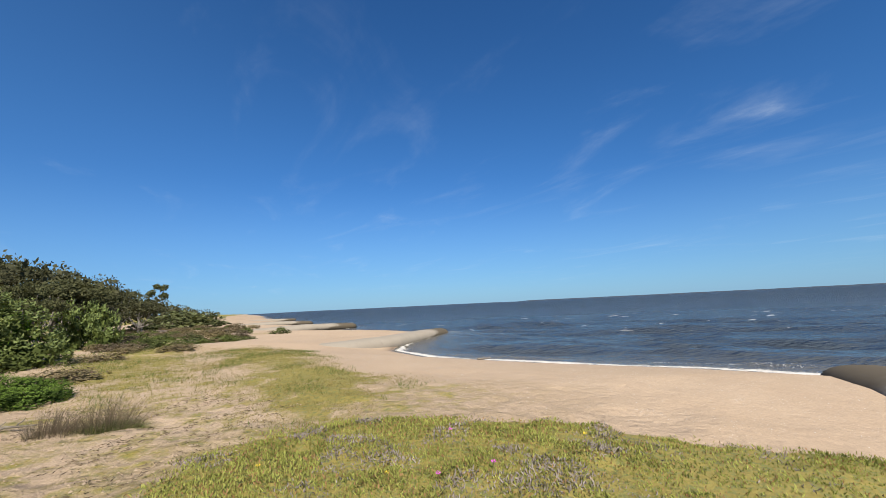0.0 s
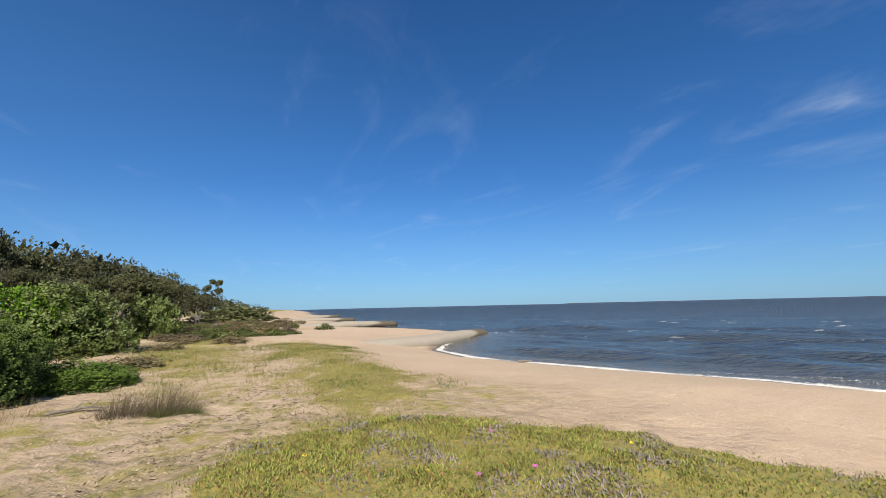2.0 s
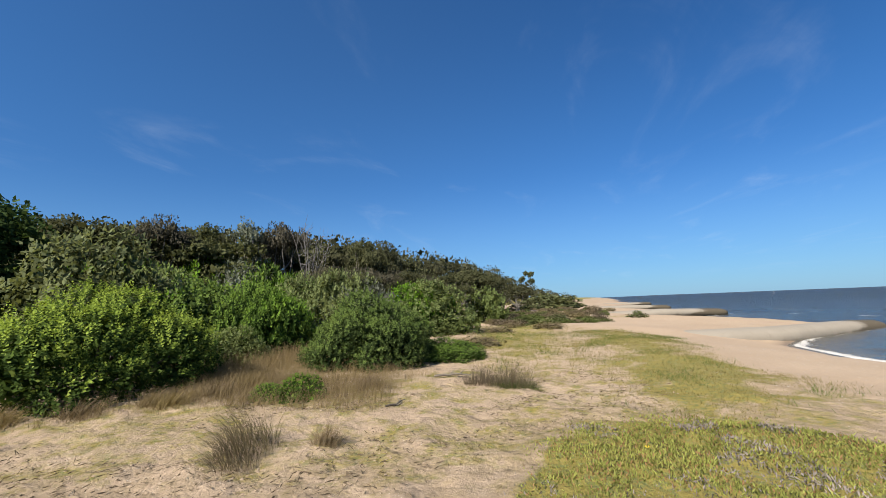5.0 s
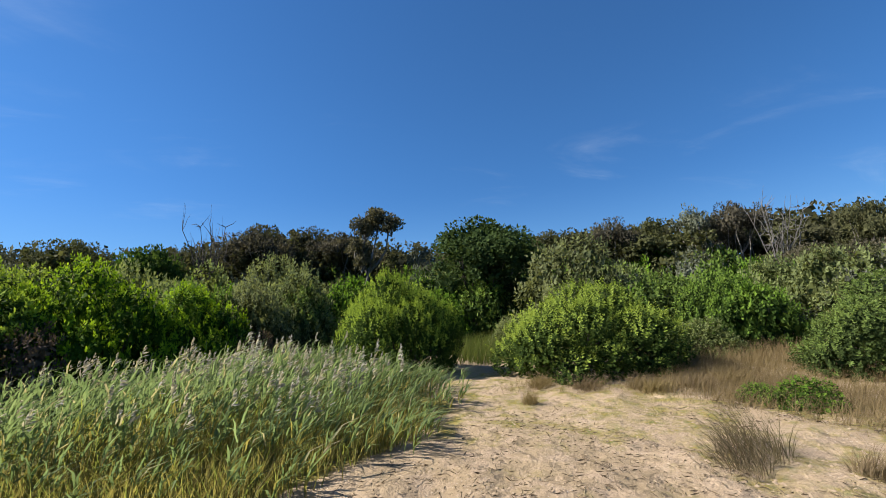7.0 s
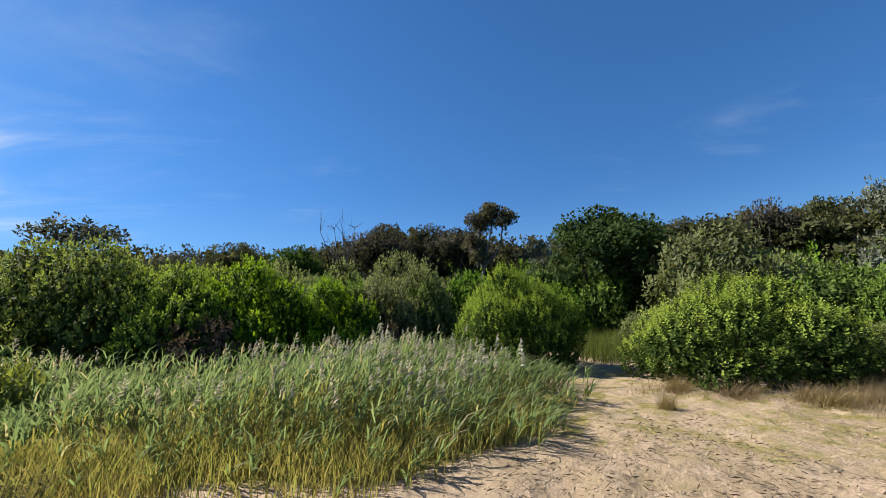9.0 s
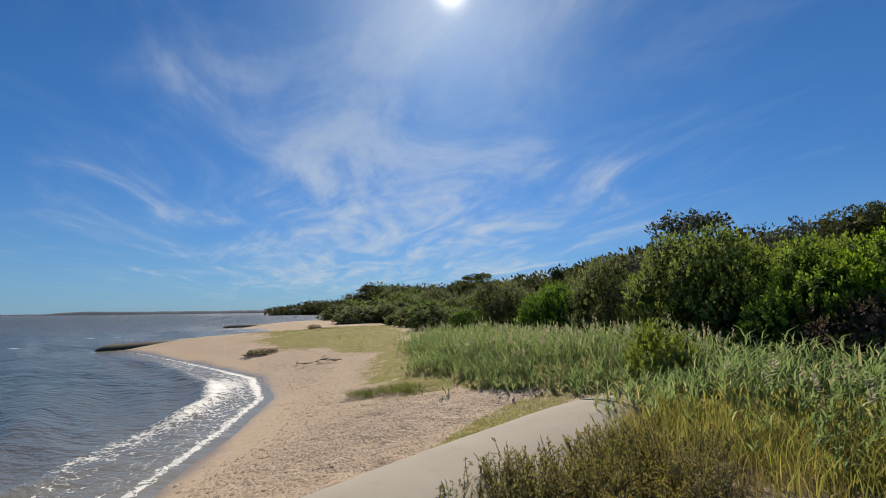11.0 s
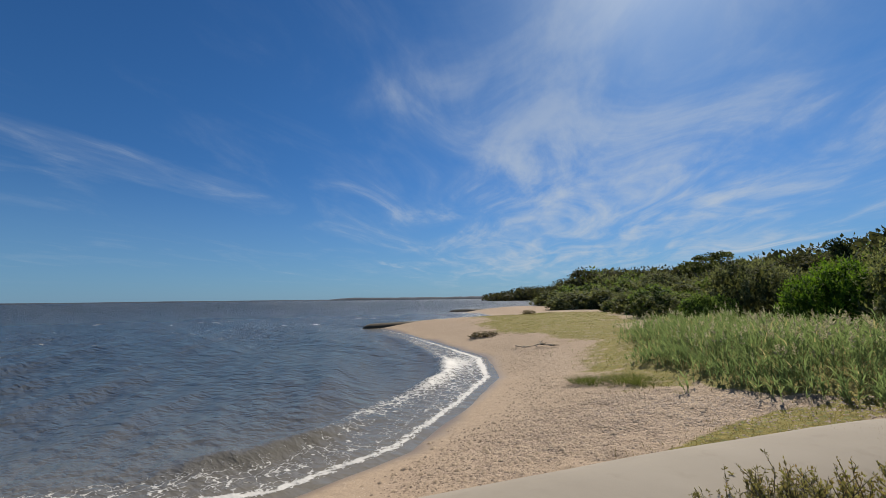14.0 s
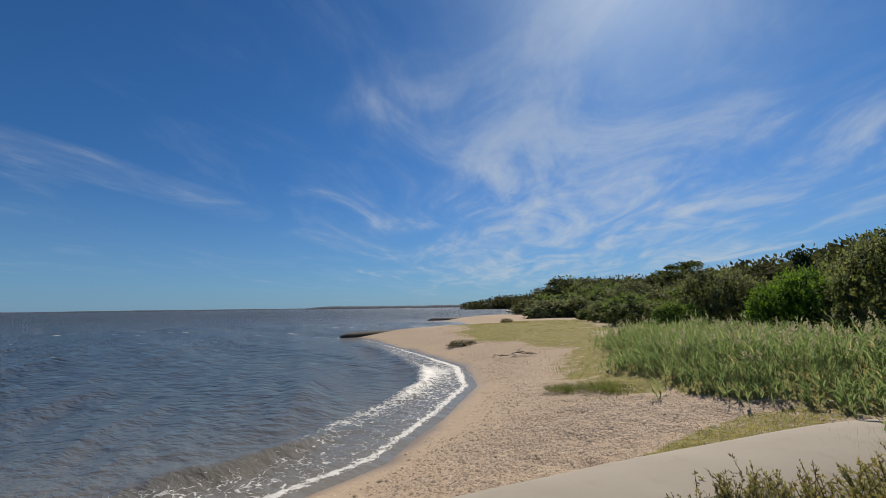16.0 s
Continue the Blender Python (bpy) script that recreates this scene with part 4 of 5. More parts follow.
shrub(near_shrubs[:1], -12.05, 1.9, 4.4, 3.66, "rounded bright green coastal shrub on the sand")
shrub(near_shrubs[:1], -12.6, -3.4, 3.4, 4.3, "rounded bright green coastal shrub on the sand")
shrub(near_shrubs[1:], -9.8, 7.65, 3.5, 3.35, "dense leafy green shrub at the edge of the sand")
shrub(near_shrubs[1:], -8.4, 9.5, 2.0, 2.0, "dense leafy green shrub at the edge of the sand")
shrub(bright, -8.2, -11.9, 2.7, 4.4, "bright green broad-leaved shrub behind the reeds")
shrub(bright, -9.3, -10.4, 2.5, 4.6, "bright green broad-leaved shrub behind the reeds")
shrub(bright, -10.9, -8.8, 2.5, 4.0, "bright green broad-leaved shrub behind the reeds")
shrub(olive, -13.4, -8.7, 1.9, 4.3, "olive-grey coastal shrub on the dune")
shrub(olive, -15.0, -8.0, 1.9, 4.4, "olive-grey coastal shrub on the dune")
shrub(bright, -7.3, -15.3, 4.7, 5.6, "bright green broad-leaved shrub behind the reeds")
shrub(bright, -8.7, -12.8, 3.6, 4.9, "bright green broad-leaved shrub behind the reeds")
shrub(olive, -17.0, 0.2, 2.2, 2.8, "olive-grey coastal shrub on the dune")
shrub(olive, -18.3, 2.7, 5.3, 5.3, "olive-grey coastal shrub on the dune")
shrub(green, -18.1, 5.8, 4.6, 4.6, "dense green coastal shrub on the dune")
shrub(green, -15.5, 6.9, 2.5, 3.8, "dense green coastal shrub on the dune")
shrub(olive, -18.1, 10.7, 3.1, 4.6, "olive-grey coastal shrub on the dune")
shrub(olive, -13.6, 5.4, 2.0, 2.4, "olive-grey coastal shrub on the dune")
shrub(green, -15.2, 7.6, 2.4, 3.9, "dense green coastal shrub on the dune")
shrub(olive, -16.71, 17.22, 4.8, 3.9, "olive-grey coastal shrub on the dune")
shrub(green, -21.5, -1.6, 4.2, 5.2, "dense green coastal shrub on the dune")
tree(dark_trees, -22.57, 28.09, 4.8, 6.1, "dark-leaved coastal tree in the dune wood")
tree(far_dark, -33.36, 52.27, 6.2, 5.5, "dark-leaved coastal tree in the dune wood")
shrub(far_olive, -35.75, 65.94, 10.6, 4.0, "olive-grey coastal shrub on the dune")
shrub(far_olive, -42.02, 85.14, 8.7, 2.4, "olive-grey coastal shrub on the dune")
shrub(green, -11.7, -9.4, 1.4, 4.1, "dense green coastal shrub on the dune")
shrub(olive, -12.6, -8.2, 2.0, 4.0, "olive-grey coastal shrub on the dune")
shrub(olive, -5.9, -23.3, 3.3, 5.1, "olive-grey coastal shrub on the dune")
shrub(green, -3.4, -25.8, 3.8, 4.6, "dense green coastal shrub on the dune")
shrub(olive, -0.6, -33.0, 5.1, 5.2, "olive-grey coastal shrub on the dune")
shrub(green, 1.7, -30.0, 3.0, 3.3, "dense green coastal shrub on the dune")
shrub(olive, 6.4, -49.6, 7.1, 4.9, "olive-grey coastal shrub on the dune")
shrub(far_olive, 15.7, -60.0, 5.8, 4.1, "olive-grey coastal shrub on the dune")
shrub(far_olive, 15.1, -73.5, 5.8, 4.7, "olive-grey coastal shrub on the dune")
shrub(olive, -17.0, -16.9, 2.2, 6.1, "olive-grey coastal shrub on the dune")
shrub(olive, -17.1, -13.9, 2.9, 5.8, "olive-grey coastal shrub on the dune")
shrub(olive, -20.8, -12.0, 3.4, 5.9, "olive-grey coastal shrub on the dune")
shrub(green, -15.0, -7.9, 1.7, 4.4, "dense green coastal shrub on the dune")
tree(dark_trees, -23.4, -32.4, 3.3, 9.6, "dark-leaved coastal tree in the dune wood")
tree(dark_trees, -25.8, -30.5, 4.0, 9.8, "dark-leaved coastal tree in the dune wood")
tree([light_tree], -19.7, -19.9, 2.1, 7.9, "light green rounded tree in the dune wood")
tree(dark_trees, -25.4, -22.6, 2.5, 9.0, "dark-leaved coastal tree in the dune wood")
tree(dark_trees, -27.9, -17.7, 5.0, 10.4, "dark-leaved coastal tree in the dune wood")
tree(dark_trees, -30.5, -14.9, 4.8, 10.9, "dark-leaved coastal tree in the dune wood")
tree(dark_trees, -30.6, -12.3, 4.4, 10.3, "dark-leaved coastal tree in the dune wood")
tree([umbrella], -25.2, -9.7, 4.7, 10.4, "leaning tree with a pale crooked trunk", turn=0)
tree([deep_tree], -23.0, -1.3, 5.4, 9.0, "tall deep green bushy tree above the shrubs")
tree(dark_trees, -31.8, 3.4, 5.8, 9.2, "dark-leaved coastal tree in the dune wood")
tree(dark_trees, -33.0, 8.1, 3.2, 10.0, "dark-leaved coastal tree in the dune wood")
tree(dark_trees, -33.2, 11.0, 3.5, 9.9, "dark-leaved coastal tree in the dune wood")
tree(grey_trees, -31.3, 13.2, 2.4, 10.3, "thin grey-leaved tree on the skyline")
tree(dark_trees, -31.2, 15.8, 3.1, 10.2, "dark-leaved coastal tree in the dune wood")
tree(bare[:1], -28.0, 16.5, 2.9, 9.2, "bare dead tree with grey branches")
tree(dark_trees, -29.52, 22.39, 2.1, 9.3, "dark-leaved coastal tree in the dune wood")
tree(dark_trees, -29.76, 25.21, 3.1, 9.4, "dark-leaved coastal tree in the dune wood")
tree(grey_trees, -25.5, -5.2, 1.8, 8.0, "thin grey-leaved tree on the skyline")
tree(dark_trees, -34.5, 16.0, 2.8, 10.2, "dark-leaved coastal tree in the dune wood")
tree(dark_trees, -34.5, 20.2, 2.5, 8.9, "dark-leaved coastal tree in the dune wood")
tree(dark_trees, -35.31, 26.24, 3.0, 9.5, "dark-leaved coastal tree in the dune wood")
tree(grey_trees, -34.99, 29.93, 4.4, 9.3, "thin grey-leaved tree on the skyline")
tree(dark_trees, -37.21, 36.27, 4.3, 9.2, "dark-leaved coastal tree in the dune wood")
tree(far_dark, -40.23, 44.56, 5.3, 10.1, "dark-leaved coastal tree in the dune wood")
tree(grey_trees, -42.63, 53.02, 4.7, 10.2, "thin grey-leaved tree on the skyline")
tree(far_dark, -44.58, 64.06, 9.0, 8.5, "dark-leaved coastal tree in the dune wood")
tree([tall_gum], -48.44, 81.72, 3.9, 9.5, "lone tall tree with a bare pale trunk", turn=20)
tree(far_dark, -53.56, 101.76, 7.4, 4.6, "dark-leaved coastal tree in the dune wood")
tree(far_dark, -62.38, 125.32, 8.2, 2.7, "dark-leaved coastal tree in the dune wood")
tree(dark_trees, -28.1, -17.4, 2.6, 11.3, "dark-leaved coastal tree in the dune wood")
tree(bare, -23.5, -18.6, 2.0, 9.9, "bare dead tree with grey branches")
tree(dark_trees, -25.1, -21.4, 2.4, 9.3, "dark-leaved coastal tree in the dune wood")
tree([light_tree], -20.2, -19.4, 2.8, 8.2, "light green rounded tree in the dune wood")
tree(dark_trees, -21.2, -25.3, 4.4, 9.2, "dark-leaved coastal tree in the dune wood")
tree(grey_trees, -19.0, -28.2, 4.1, 9.0, "thin grey-leaved tree on the skyline")
tree(grey_trees, -13.1, -29.2, 6.6, 10.0, "broad grey-leaved tree above the shrubs")
tree(dark_trees, -12.2, -42.3, 5.4, 8.6, "dark-leaved coastal tree in the dune wood")
tree([conifer], -8.3, -54.4, 2.2, 8.6, "dark pointed tree on the skyline")
tree(far_dark, -5.9, -59.7, 6.4, 8.1, "dark-leaved coastal tree in the dune wood")
tree([gum], 2.2, -75.0, 8.1, 10.1, "open-crowned olive gum tree")
tree(far_dark, 9.5, -84.5, 9.2, 8.7, "dark-leaved coastal tree in the dune wood")
tree(far_dark, 24.1, -107.3, 9.6, 10.2, "dark-leaved coastal tree in the dune wood")
tree(far_dark, 32.9, -110.2, 10.5, 11.4, "dark-leaved coastal tree in the dune wood")
tree(far_dark, 51.2, -141.0, 10.6, 7.3, "dark-leaved coastal tree in the dune wood")

# thicket between the front shrubs and the trees
BEARINGS = [(20, 120), (26, 100), (34, 62), (46, 44), (60, 36), (90, 33), (120, 33), (145, 36), (160, 50), (170, 66), (180, 80), (190, 105), (200, 140)]
bx, bd = [b[0] for b in BEARINGS], [b[1] for b in BEARINGS]
SKYLINE = [(22.6, 0.2), (27.6, 0.9), (34.6, 4.6), (41.6, 7.2), (49.6, 9.0), (57.5, 10.2), (66, 11.0), (76, 11.0), (84, 10.6), (100, 10.4), (112, 12.0), (122, 12.6),
           (131, 10.2), (145, 9.3), (156, 9.5), (164, 7.0), (174, 4.8), (186, 3.7), (195, 3.6), (199, 2.0), (201, 1.5), (205, 1.35), (209, 0.4)]
sa, se = [b[0] for b in SKYLINE], [b[1] for b in SKYLINE]


def spot(az, d):
    return -d * math.sin(radians(az)), d * math.cos(radians(az))


def free(x, y, off):
    return shore(np.array([x]), np.array([y]))[0] > off and inside(np.array([x]), np.array([y]), REEDS)[0] < -1


KINDS = [(far_green, "dense green coastal shrub on the dune"), (far_olive, "olive-grey coastal shrub on the dune"), (greyish, "silvery grey saltbush shrub on the dune")]
for i in range(130):
    az = RNG.uniform(28, 199)
    far = np.interp(az, bx, bd)
    front = 18.5 if 40 < az < 140 else far * 0.5
    d = RNG.uniform(front, far)
    x, y = spot(az, d)
    if not free(x, y, 9) or (90 < az < 98 and d < 21) or 29 < az < 34 and d > 60:
        continue
    k = (d - front) / (far - front)
    w = RNG.uniform(2.0, 3.4) * (1 + 0.7 * d / 60)
    ms, label = KINDS[RNG.choice(3, p=[0.45, 0.45, 0.10] if az > 58 else [0.25, 0.65, 0.10])]
    top = min(ground_z(x, y) + RNG.uniform(1.6, 2.8) + 2.6 * k, 3 + (0.42 if az < 60 else 0.6 if az < 150 else 0.72) * d * math.tan(radians(np.interp(az, sa, se))))
    if az < 60 and k > 0.25:
        tree(dark_trees if d < 45 else far_dark, x, y, max(top - 2, 1.8), max(top + 0.8, ground_z(x, y) + 2.2), "dark-leaved coastal tree in the dune wood")
        continue
    shrub(ms, x, y, w, max(top, ground_z(x, y) + 1.0), label)
# shrubs along the foot of the southern dune
for i in range(44):
    t = i / 43
    x, y = 4 + 42 * t ** 1.1 + RNG.normal() * 1.5, -34 - 112 * t + RNG.normal() * 2
    ms, label = KINDS[RNG.choice(3, p=[0.30, 0.52, 0.18])]
    if free(x, y, 5):
        shrub(ms, x, y, RNG.uniform(3.5, 6.0) * (1 + 0.5 * t), ground_z(x, y) + RNG.uniform(1.6, 2.8) + 0.8 * t, label)
# domes of shrub rising up the southern dune
for i in range(90):
    az = RNG.uniform(158, 200)
    far = np.interp(az, bx, bd)
    k = RNG.random()
    d = far * (0.48 + 0.55 * k)
    x, y = spot(az, d)
    if not free(x, y, 8):
        continue
    ms, label = KINDS[RNG.choice(3, p=[0.30, 0.58, 0.12])]
    top = 3 + (0.25 + 0.62 * k) * d * math.tan(radians(np.interp(az, sa, se))) + RNG.normal() * 0.2
    shrub(ms, x, y, RNG.uniform(0.07, 0.13) * d, max(top, ground_z(x, y) + 1.4), label)
for mat, tips, label in ((LEAF_GREEN, LEAF_LIT_GREEN, "dense green shrubs in domes on the far dune"), (LEAF_OLIVE, LEAF_LIT_SAGE, "olive-grey shrubs in domes on the far dune")):
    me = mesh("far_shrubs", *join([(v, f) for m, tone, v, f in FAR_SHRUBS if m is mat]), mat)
    # far shrubs keep the sunlight painted on their upper leaves
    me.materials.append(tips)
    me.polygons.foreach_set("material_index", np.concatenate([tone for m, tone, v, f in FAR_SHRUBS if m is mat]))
    tagged(new("far_shrubs", me), label, "shrubs", kind="stuff")
# trees further back
for i in range(60):
    az = RNG.uniform(28, 199)
    d = np.interp(az, bx, bd) * RNG.uniform(0.95, 1.25)
    x, y = spot(az, d)
    if not free(x, y, 14) or 29 < az < 34:
        continue
    top = max(3 + d * math.tan(radians(np.interp(az, sa, se) * RNG.uniform(0.72, 0.95))), ground_z(x, y) + 2.2)
    tree(far_dark, x, y, (top - 2) * 0.7, top, "dark-leaved coastal tree in the dune wood")


def far_wood(a0, a1, n, reach, share, leaf, count, label):
    """A wood that closes the view behind the nearer trees, its crowns too many to count."""
    az = RNG.uniform(a0, a1, n)
    d = reach(az) * RNG.uniform(1.0, 1.3, n)
    x, y = -d * np.sin(np.radians(az)), d * np.cos(np.radians(az))
    g = np.maximum(height(x, y), 0.5)
    top = np.maximum(3 + d * np.tan(np.radians(np.interp(az, sa, se) * share)), g + 1.5)
    z = g + (top - g) * (0.2 + 0.75 * RNG.random(n) ** 0.6)
    r = (0.9 + 0.8 * RNG.random(n)) * leaf * 3.2
    rad = np.stack([r * 1.3, r * 1.3, np.minimum(r * 0.75, (top - g) * 0.35)], -1)
    v, f = clump_leaves(np.stack([x, y, z - rad[:, 2] * 0.7], -1), rad, count, leaf, leaf * 0.58, 0.3, 0.1)
    core = clump_leaves(np.stack([x, y, z - rad[:, 2] * 0.9], -1), rad * 0.75, count // 2, leaf * 1.8, leaf * 1.5, 0.2, 0.3, 2.0)
    v, f = join([(v, f), core])
    return tagged(new("far_wood", mesh("far_wood", v, f, LEAF_DARK)), label, "wood", kind="stuff")


far_wood(25, 162, 1250, lambda az: np.interp(az, bx, bd) * 1.1, 0.97, 0.36, 34000, "dark coastal wood behind the dune trees")
far_wood(160, 202, 420, lambda az: np.interp(az, bx, bd) * 1.1, 0.96, 0.75, 16000, "dark coastal wood along the southern dune")
far_wood(188, 209, 240, lambda az: 440 + 0 * az, 1.0, 2.0, 9000, "dark wooded headland beyond the beach")


# ---- reeds, grass and ground plants ----
def scatter(pts, n, rag=0.8, soft=0.5, wob=2.0):
    """Random places inside an outline with a ragged edge."""
    p = np.array(pts)
    lo, hi = p.min(0) - 0.5, p.max(0) + 0.5
    q = RNG.random((n * 4, 2)) * (hi - lo) + lo
    d = inside(q[:, 0], q[:, 1], pts) + (vnoise(q[:, 0], q[:, 1], wob, 4) - 0.5) * rag * 2
    q = q[RNG.random(len(q)) < smooth01(d, -soft, soft)][:n]
    return np.stack([q[:, 0], q[:, 1], height(q[:, 0], q[:, 1])], -1)


WIND = np.array([0.07, 0.30, 0.0])


def reed_bed():
    root = new("reed_bed")
    near = scatter(REEDS, 12500, 1.5, 0.9)
    near = near[RNG.random(len(near)) < 0.55 + 0.45 * smooth01(vnoise(near[:, 0] + 9, near[:, 1], 1.1, 3), 0.40, 0.58)]
    d = np.hypot(near[:, 0], near[:, 1])
    near = near[RNG.random(len(near)) < np.clip(9 / d, 0.28, 1) * (0.6 + 0.4 * smooth01(d, 4.5, 7.5)) * (1 - 0.45 * smooth01(-near[:, 1], 4.5, 6.5) * smooth01(-d, -10, -8))]
    n = len(near)
    tall = (0.95 + 0.45 * RNG.random(n)) * (0.65 + 0.7 * vnoise(near[:, 0], near[:, 1], 1.8, 3))
    tall *= np.where(np.hypot(near[:, 0], near[:, 1]) > 11, 0.80, 0.62 + 0.018 * np.hypot(near[:, 0], near[:, 1]))
    tall *= (0.34 + 0.66 * smooth01(inside(near[:, 0], near[:, 1], REEDS), -0.2, 2.0)) * (0.75 + 0.4 * RNG.random(n))
    lean = WIND * (0.55 + 0.35 * RNG.random((n, 1))) * tall[:, None] + RNG.normal(size=(n, 3)) * 0.06
    culm = blades(near, tall, lean, 0.013, 0.2, 2)
    low, high = [], [culm]
    for k in range(7):
        t = (0.12 + 0.45 * RNG.random(n)) if k < 3 else (0.5 + 0.5 * RNG.random(n))
        foot = near + np.array([0, 0, 1]) * (tall * (t - 0.05 * t * t))[:, None] + lean * (t ** 1.8)[:, None]
        out = (WIND * 0.9 + RNG.normal(size=(n, 3)) * np.array([0.20, 0.13, 0.0])) * (0.55 + 0.5 * RNG.random((n, 1)))
        sel = np.hypot(near[:, 0], near[:, 1]) < 9.5
        for bunch, keep in ((low, sel), (high, ~sel)) if k < 3 else ((high, sel | True),):
            bunch.append(blades(foot[keep], 0.16 + 0.26 * RNG.random(keep.sum()), out[keep] * (0.8 if k < 3 else 1.15), 0.028 if k < 3 else 0.038, 1.2, 2))
    part("lower_blades", mesh("lower_blades", *join(low), REED_LOW), root)
    part("blades", mesh("blades", *join(high), REED), root)
    some = (RNG.random(n) < 0.24) & (vnoise(near[:, 0], near[:, 1], 3, 2) > 0.36) & (near[:, 1] < -1.8) & (inside(near[:, 0], near[:, 1], REEDS) > 1.0)
    b = (near + np.array([0, 0, 1]) * (tall * 0.95)[:, None] + lean)[some]
    plumes = []
    for k in range(16):
        t = RNG.random(len(b))[:, None]
        plumes.append(leaves(b + np.array([0.02, 0.09, 0.26]) * t, unit(np.array([0.1, 0.8, 0.45]) + rand_dirs(len(b)) * 0.5), 0.14 * (1.2 - t[:, 0]), 0.028))
    part("plumes", mesh("plumes", *join(plumes), PLUME), root)
    return tagged(root, "dense wind-bent green reeds with silvery plumes", "reeds", kind="stuff")


reed_bed()


def turf(name, pts, n, tall, width, mat, label, rag=1.6, lean=0.5, segs=1, wob=2.2):
    b = scatter(pts, n, rag, 0.6, wob)
    m = len(b)
    h = tall * (0.4 + 0.9 * RNG.random(m))
    b[:, 2] -= 0.01
    v, f = blades(b, h, (RNG.normal(size=(m, 3)) * np.array([lean, lean, 0]) + WIND * 0.5) * h[:, None], width, 0.4, segs)
    return tagged(new(name, mesh(name, v, f, mat)), label, "grass", kind="stuff")


def pigface():
    b = scatter(PIGFACE, 72000, 0.35, 0.25)
    dead = smooth01(vnoise(b[:, 0] + 50, b[:, 1], 0.7, 3), 0.55, 0.68) * 0.7
    for cx, cy, cr in ((-1.48, 5.94, 0.22), (-0.89, 5.1, 0.26), (-0.69, 6.3, 0.16), (-2.33, 5.26, 0.12), (0.96, 4.96, 0.2), (1.9, 4.93, 0.2), (1.91, 5.34, 0.14)):
        dead = np.maximum(dead, 0.92 * smooth01(cr - np.hypot(b[:, 0] - cx, b[:, 1] - cy) + 0.5 * (vnoise(b[:, 0], b[:, 1], 0.35, 3) - 0.5), -0.08, 0.12))
    sand = RNG.random(len(b)) < 0.7 * smooth01(b[:, 0], 1.6, 3.0) * smooth01(vnoise(b[:, 0], b[:, 1] + 40, 0.8, 3), 0.46, 0.58)
    b, dead = b[~sand], dead[~sand]
    live = RNG.random(len(b)) > dead
    for name, sel, mat, label in (("pigface_mat", live, PIG, "green and reddish succulent groundcover mat"), ("dead_mat", ~live, DEADMAT, "grey dead patches in the succulent mat")):
        q = b[sel]
        n = len(q)
        along = unit(rand_dirs(n) * 0.75 + np.array([0, 0, 1.0 if mat is PIG else 0.4]))
        ln = (0.030 if mat is PIG else 0.038) + 0.030 * RNG.random(n)
        q[:, 2] += 0.09 * (vnoise(q[:, 0], q[:, 1], 0.45, 3) - 0.45) 
        v, f = leaves(q - np.array([0, 0, 0.01]), along, ln, 0.013, 0.4)
        tagged(new(name, mesh(name, v, f, mat)), label, "groundcover", kind="stuff")


pigface()
turf("turf_north", TURF_NORTH, 22000, 0.07, 0.012, TURF, "short yellow-green turf on the low dune", 2.4)
def clumpy(name, pts, n, tall, width, mat, label, seed):
    b = scatter(pts, n, 1.6, 0.6)
    b = b[vnoise(b[:, 0] + seed, b[:, 1], 1.3, 3) > 0.53]
    m = len(b)
    h = tall * (0.3 + 0.9 * RNG.random(m))
    v, f = blades(b - np.array([0, 0, 0.01]), h, (RNG.normal(size=(m, 3)) * np.array([0.5, 0.5, 0]) + WIND * 0.5) * h[:, None], width, 0.4, 1)
    return tagged(new(name, mesh(name, v, f, mat)), label, "grass", kind="stuff")


clumpy("grass_clumps_north", TURF_NORTH, 16000, 0.13, 0.011, TURF_GREEN, "darker grass clumps in the turf", 5)
clumpy("grass_clumps_west", TURF_WEST, 9000, 0.18, 0.013, TURF_GREEN, "darker grass clumps in the turf", 9)
clumpy("grass_clumps_south", TURF_SOUTH, 11000, 0.16, 0.018, TURF_GREEN, "darker salt grass clumps on the spit", 3)
turf("turf_west", TURF_WEST, 12000, 0.10, 0.014, TURF, "short turf beside the trodden path")
turf("turf_south", TURF_SOUTH, 16000, 0.09, 0.016, TURF_DRY, "yellow-green salt grass on the spit", 3.0)
turf("turf_beside_groyne", TURF_TUBE, 3500, 0.12, 0.010, TURF, "strip of grass along the fabric groyne", 0.4)
turf("dry_grass_west", STRAW_WEST, 13000, 0.30, 0.008, STRAW, "dry brown grass under the shrubs", 1.4, 0.3)
turf("dry_grass_south", STRAW_SOUTH, 6500, 0.34, 0.009, GOLD, "golden dry grass beside the groyne", 0.6, 0.3)

STRAW_FOOT = [(-9.0, -0.6), (-10.0, -0.5), (-9.9, 2.0), (-9.4, 4.2), (-8.0, 5.6), (-6.9, 5.0), (-8.2, 3.2), (-8.6, 1.2)]
turf("dry_grass_foot", STRAW_FOOT, 5200, 0.34, 0.008, STRAW, "tall dry brown grass at the foot of the shrubs", 2.6, 0.3)
STRAW_BACK = [(-10.6, 3.6), (-13.0, 3.2), (-17, 4.0), (-17, 8), (-14, 9.5), (-11.5, 6.5)]
turf("dry_grass_back", STRAW_BACK, 8000, 0.5, 0.013, STRAW, "dry brown grass between the shrubs", 2.0, 0.3)
PATH_HEAD = [(-14.2, -1.7), (-14.2, 0.2), (-17, 0.6), (-20, 0.4), (-20, -2.4), (-17, -2.2)]
turf("path_grass", PATH_HEAD, 5000, 0.9, 0.016, TURF_GREEN, "long yellow-green grass at the head of the path", 0.6, 0.25, 2)
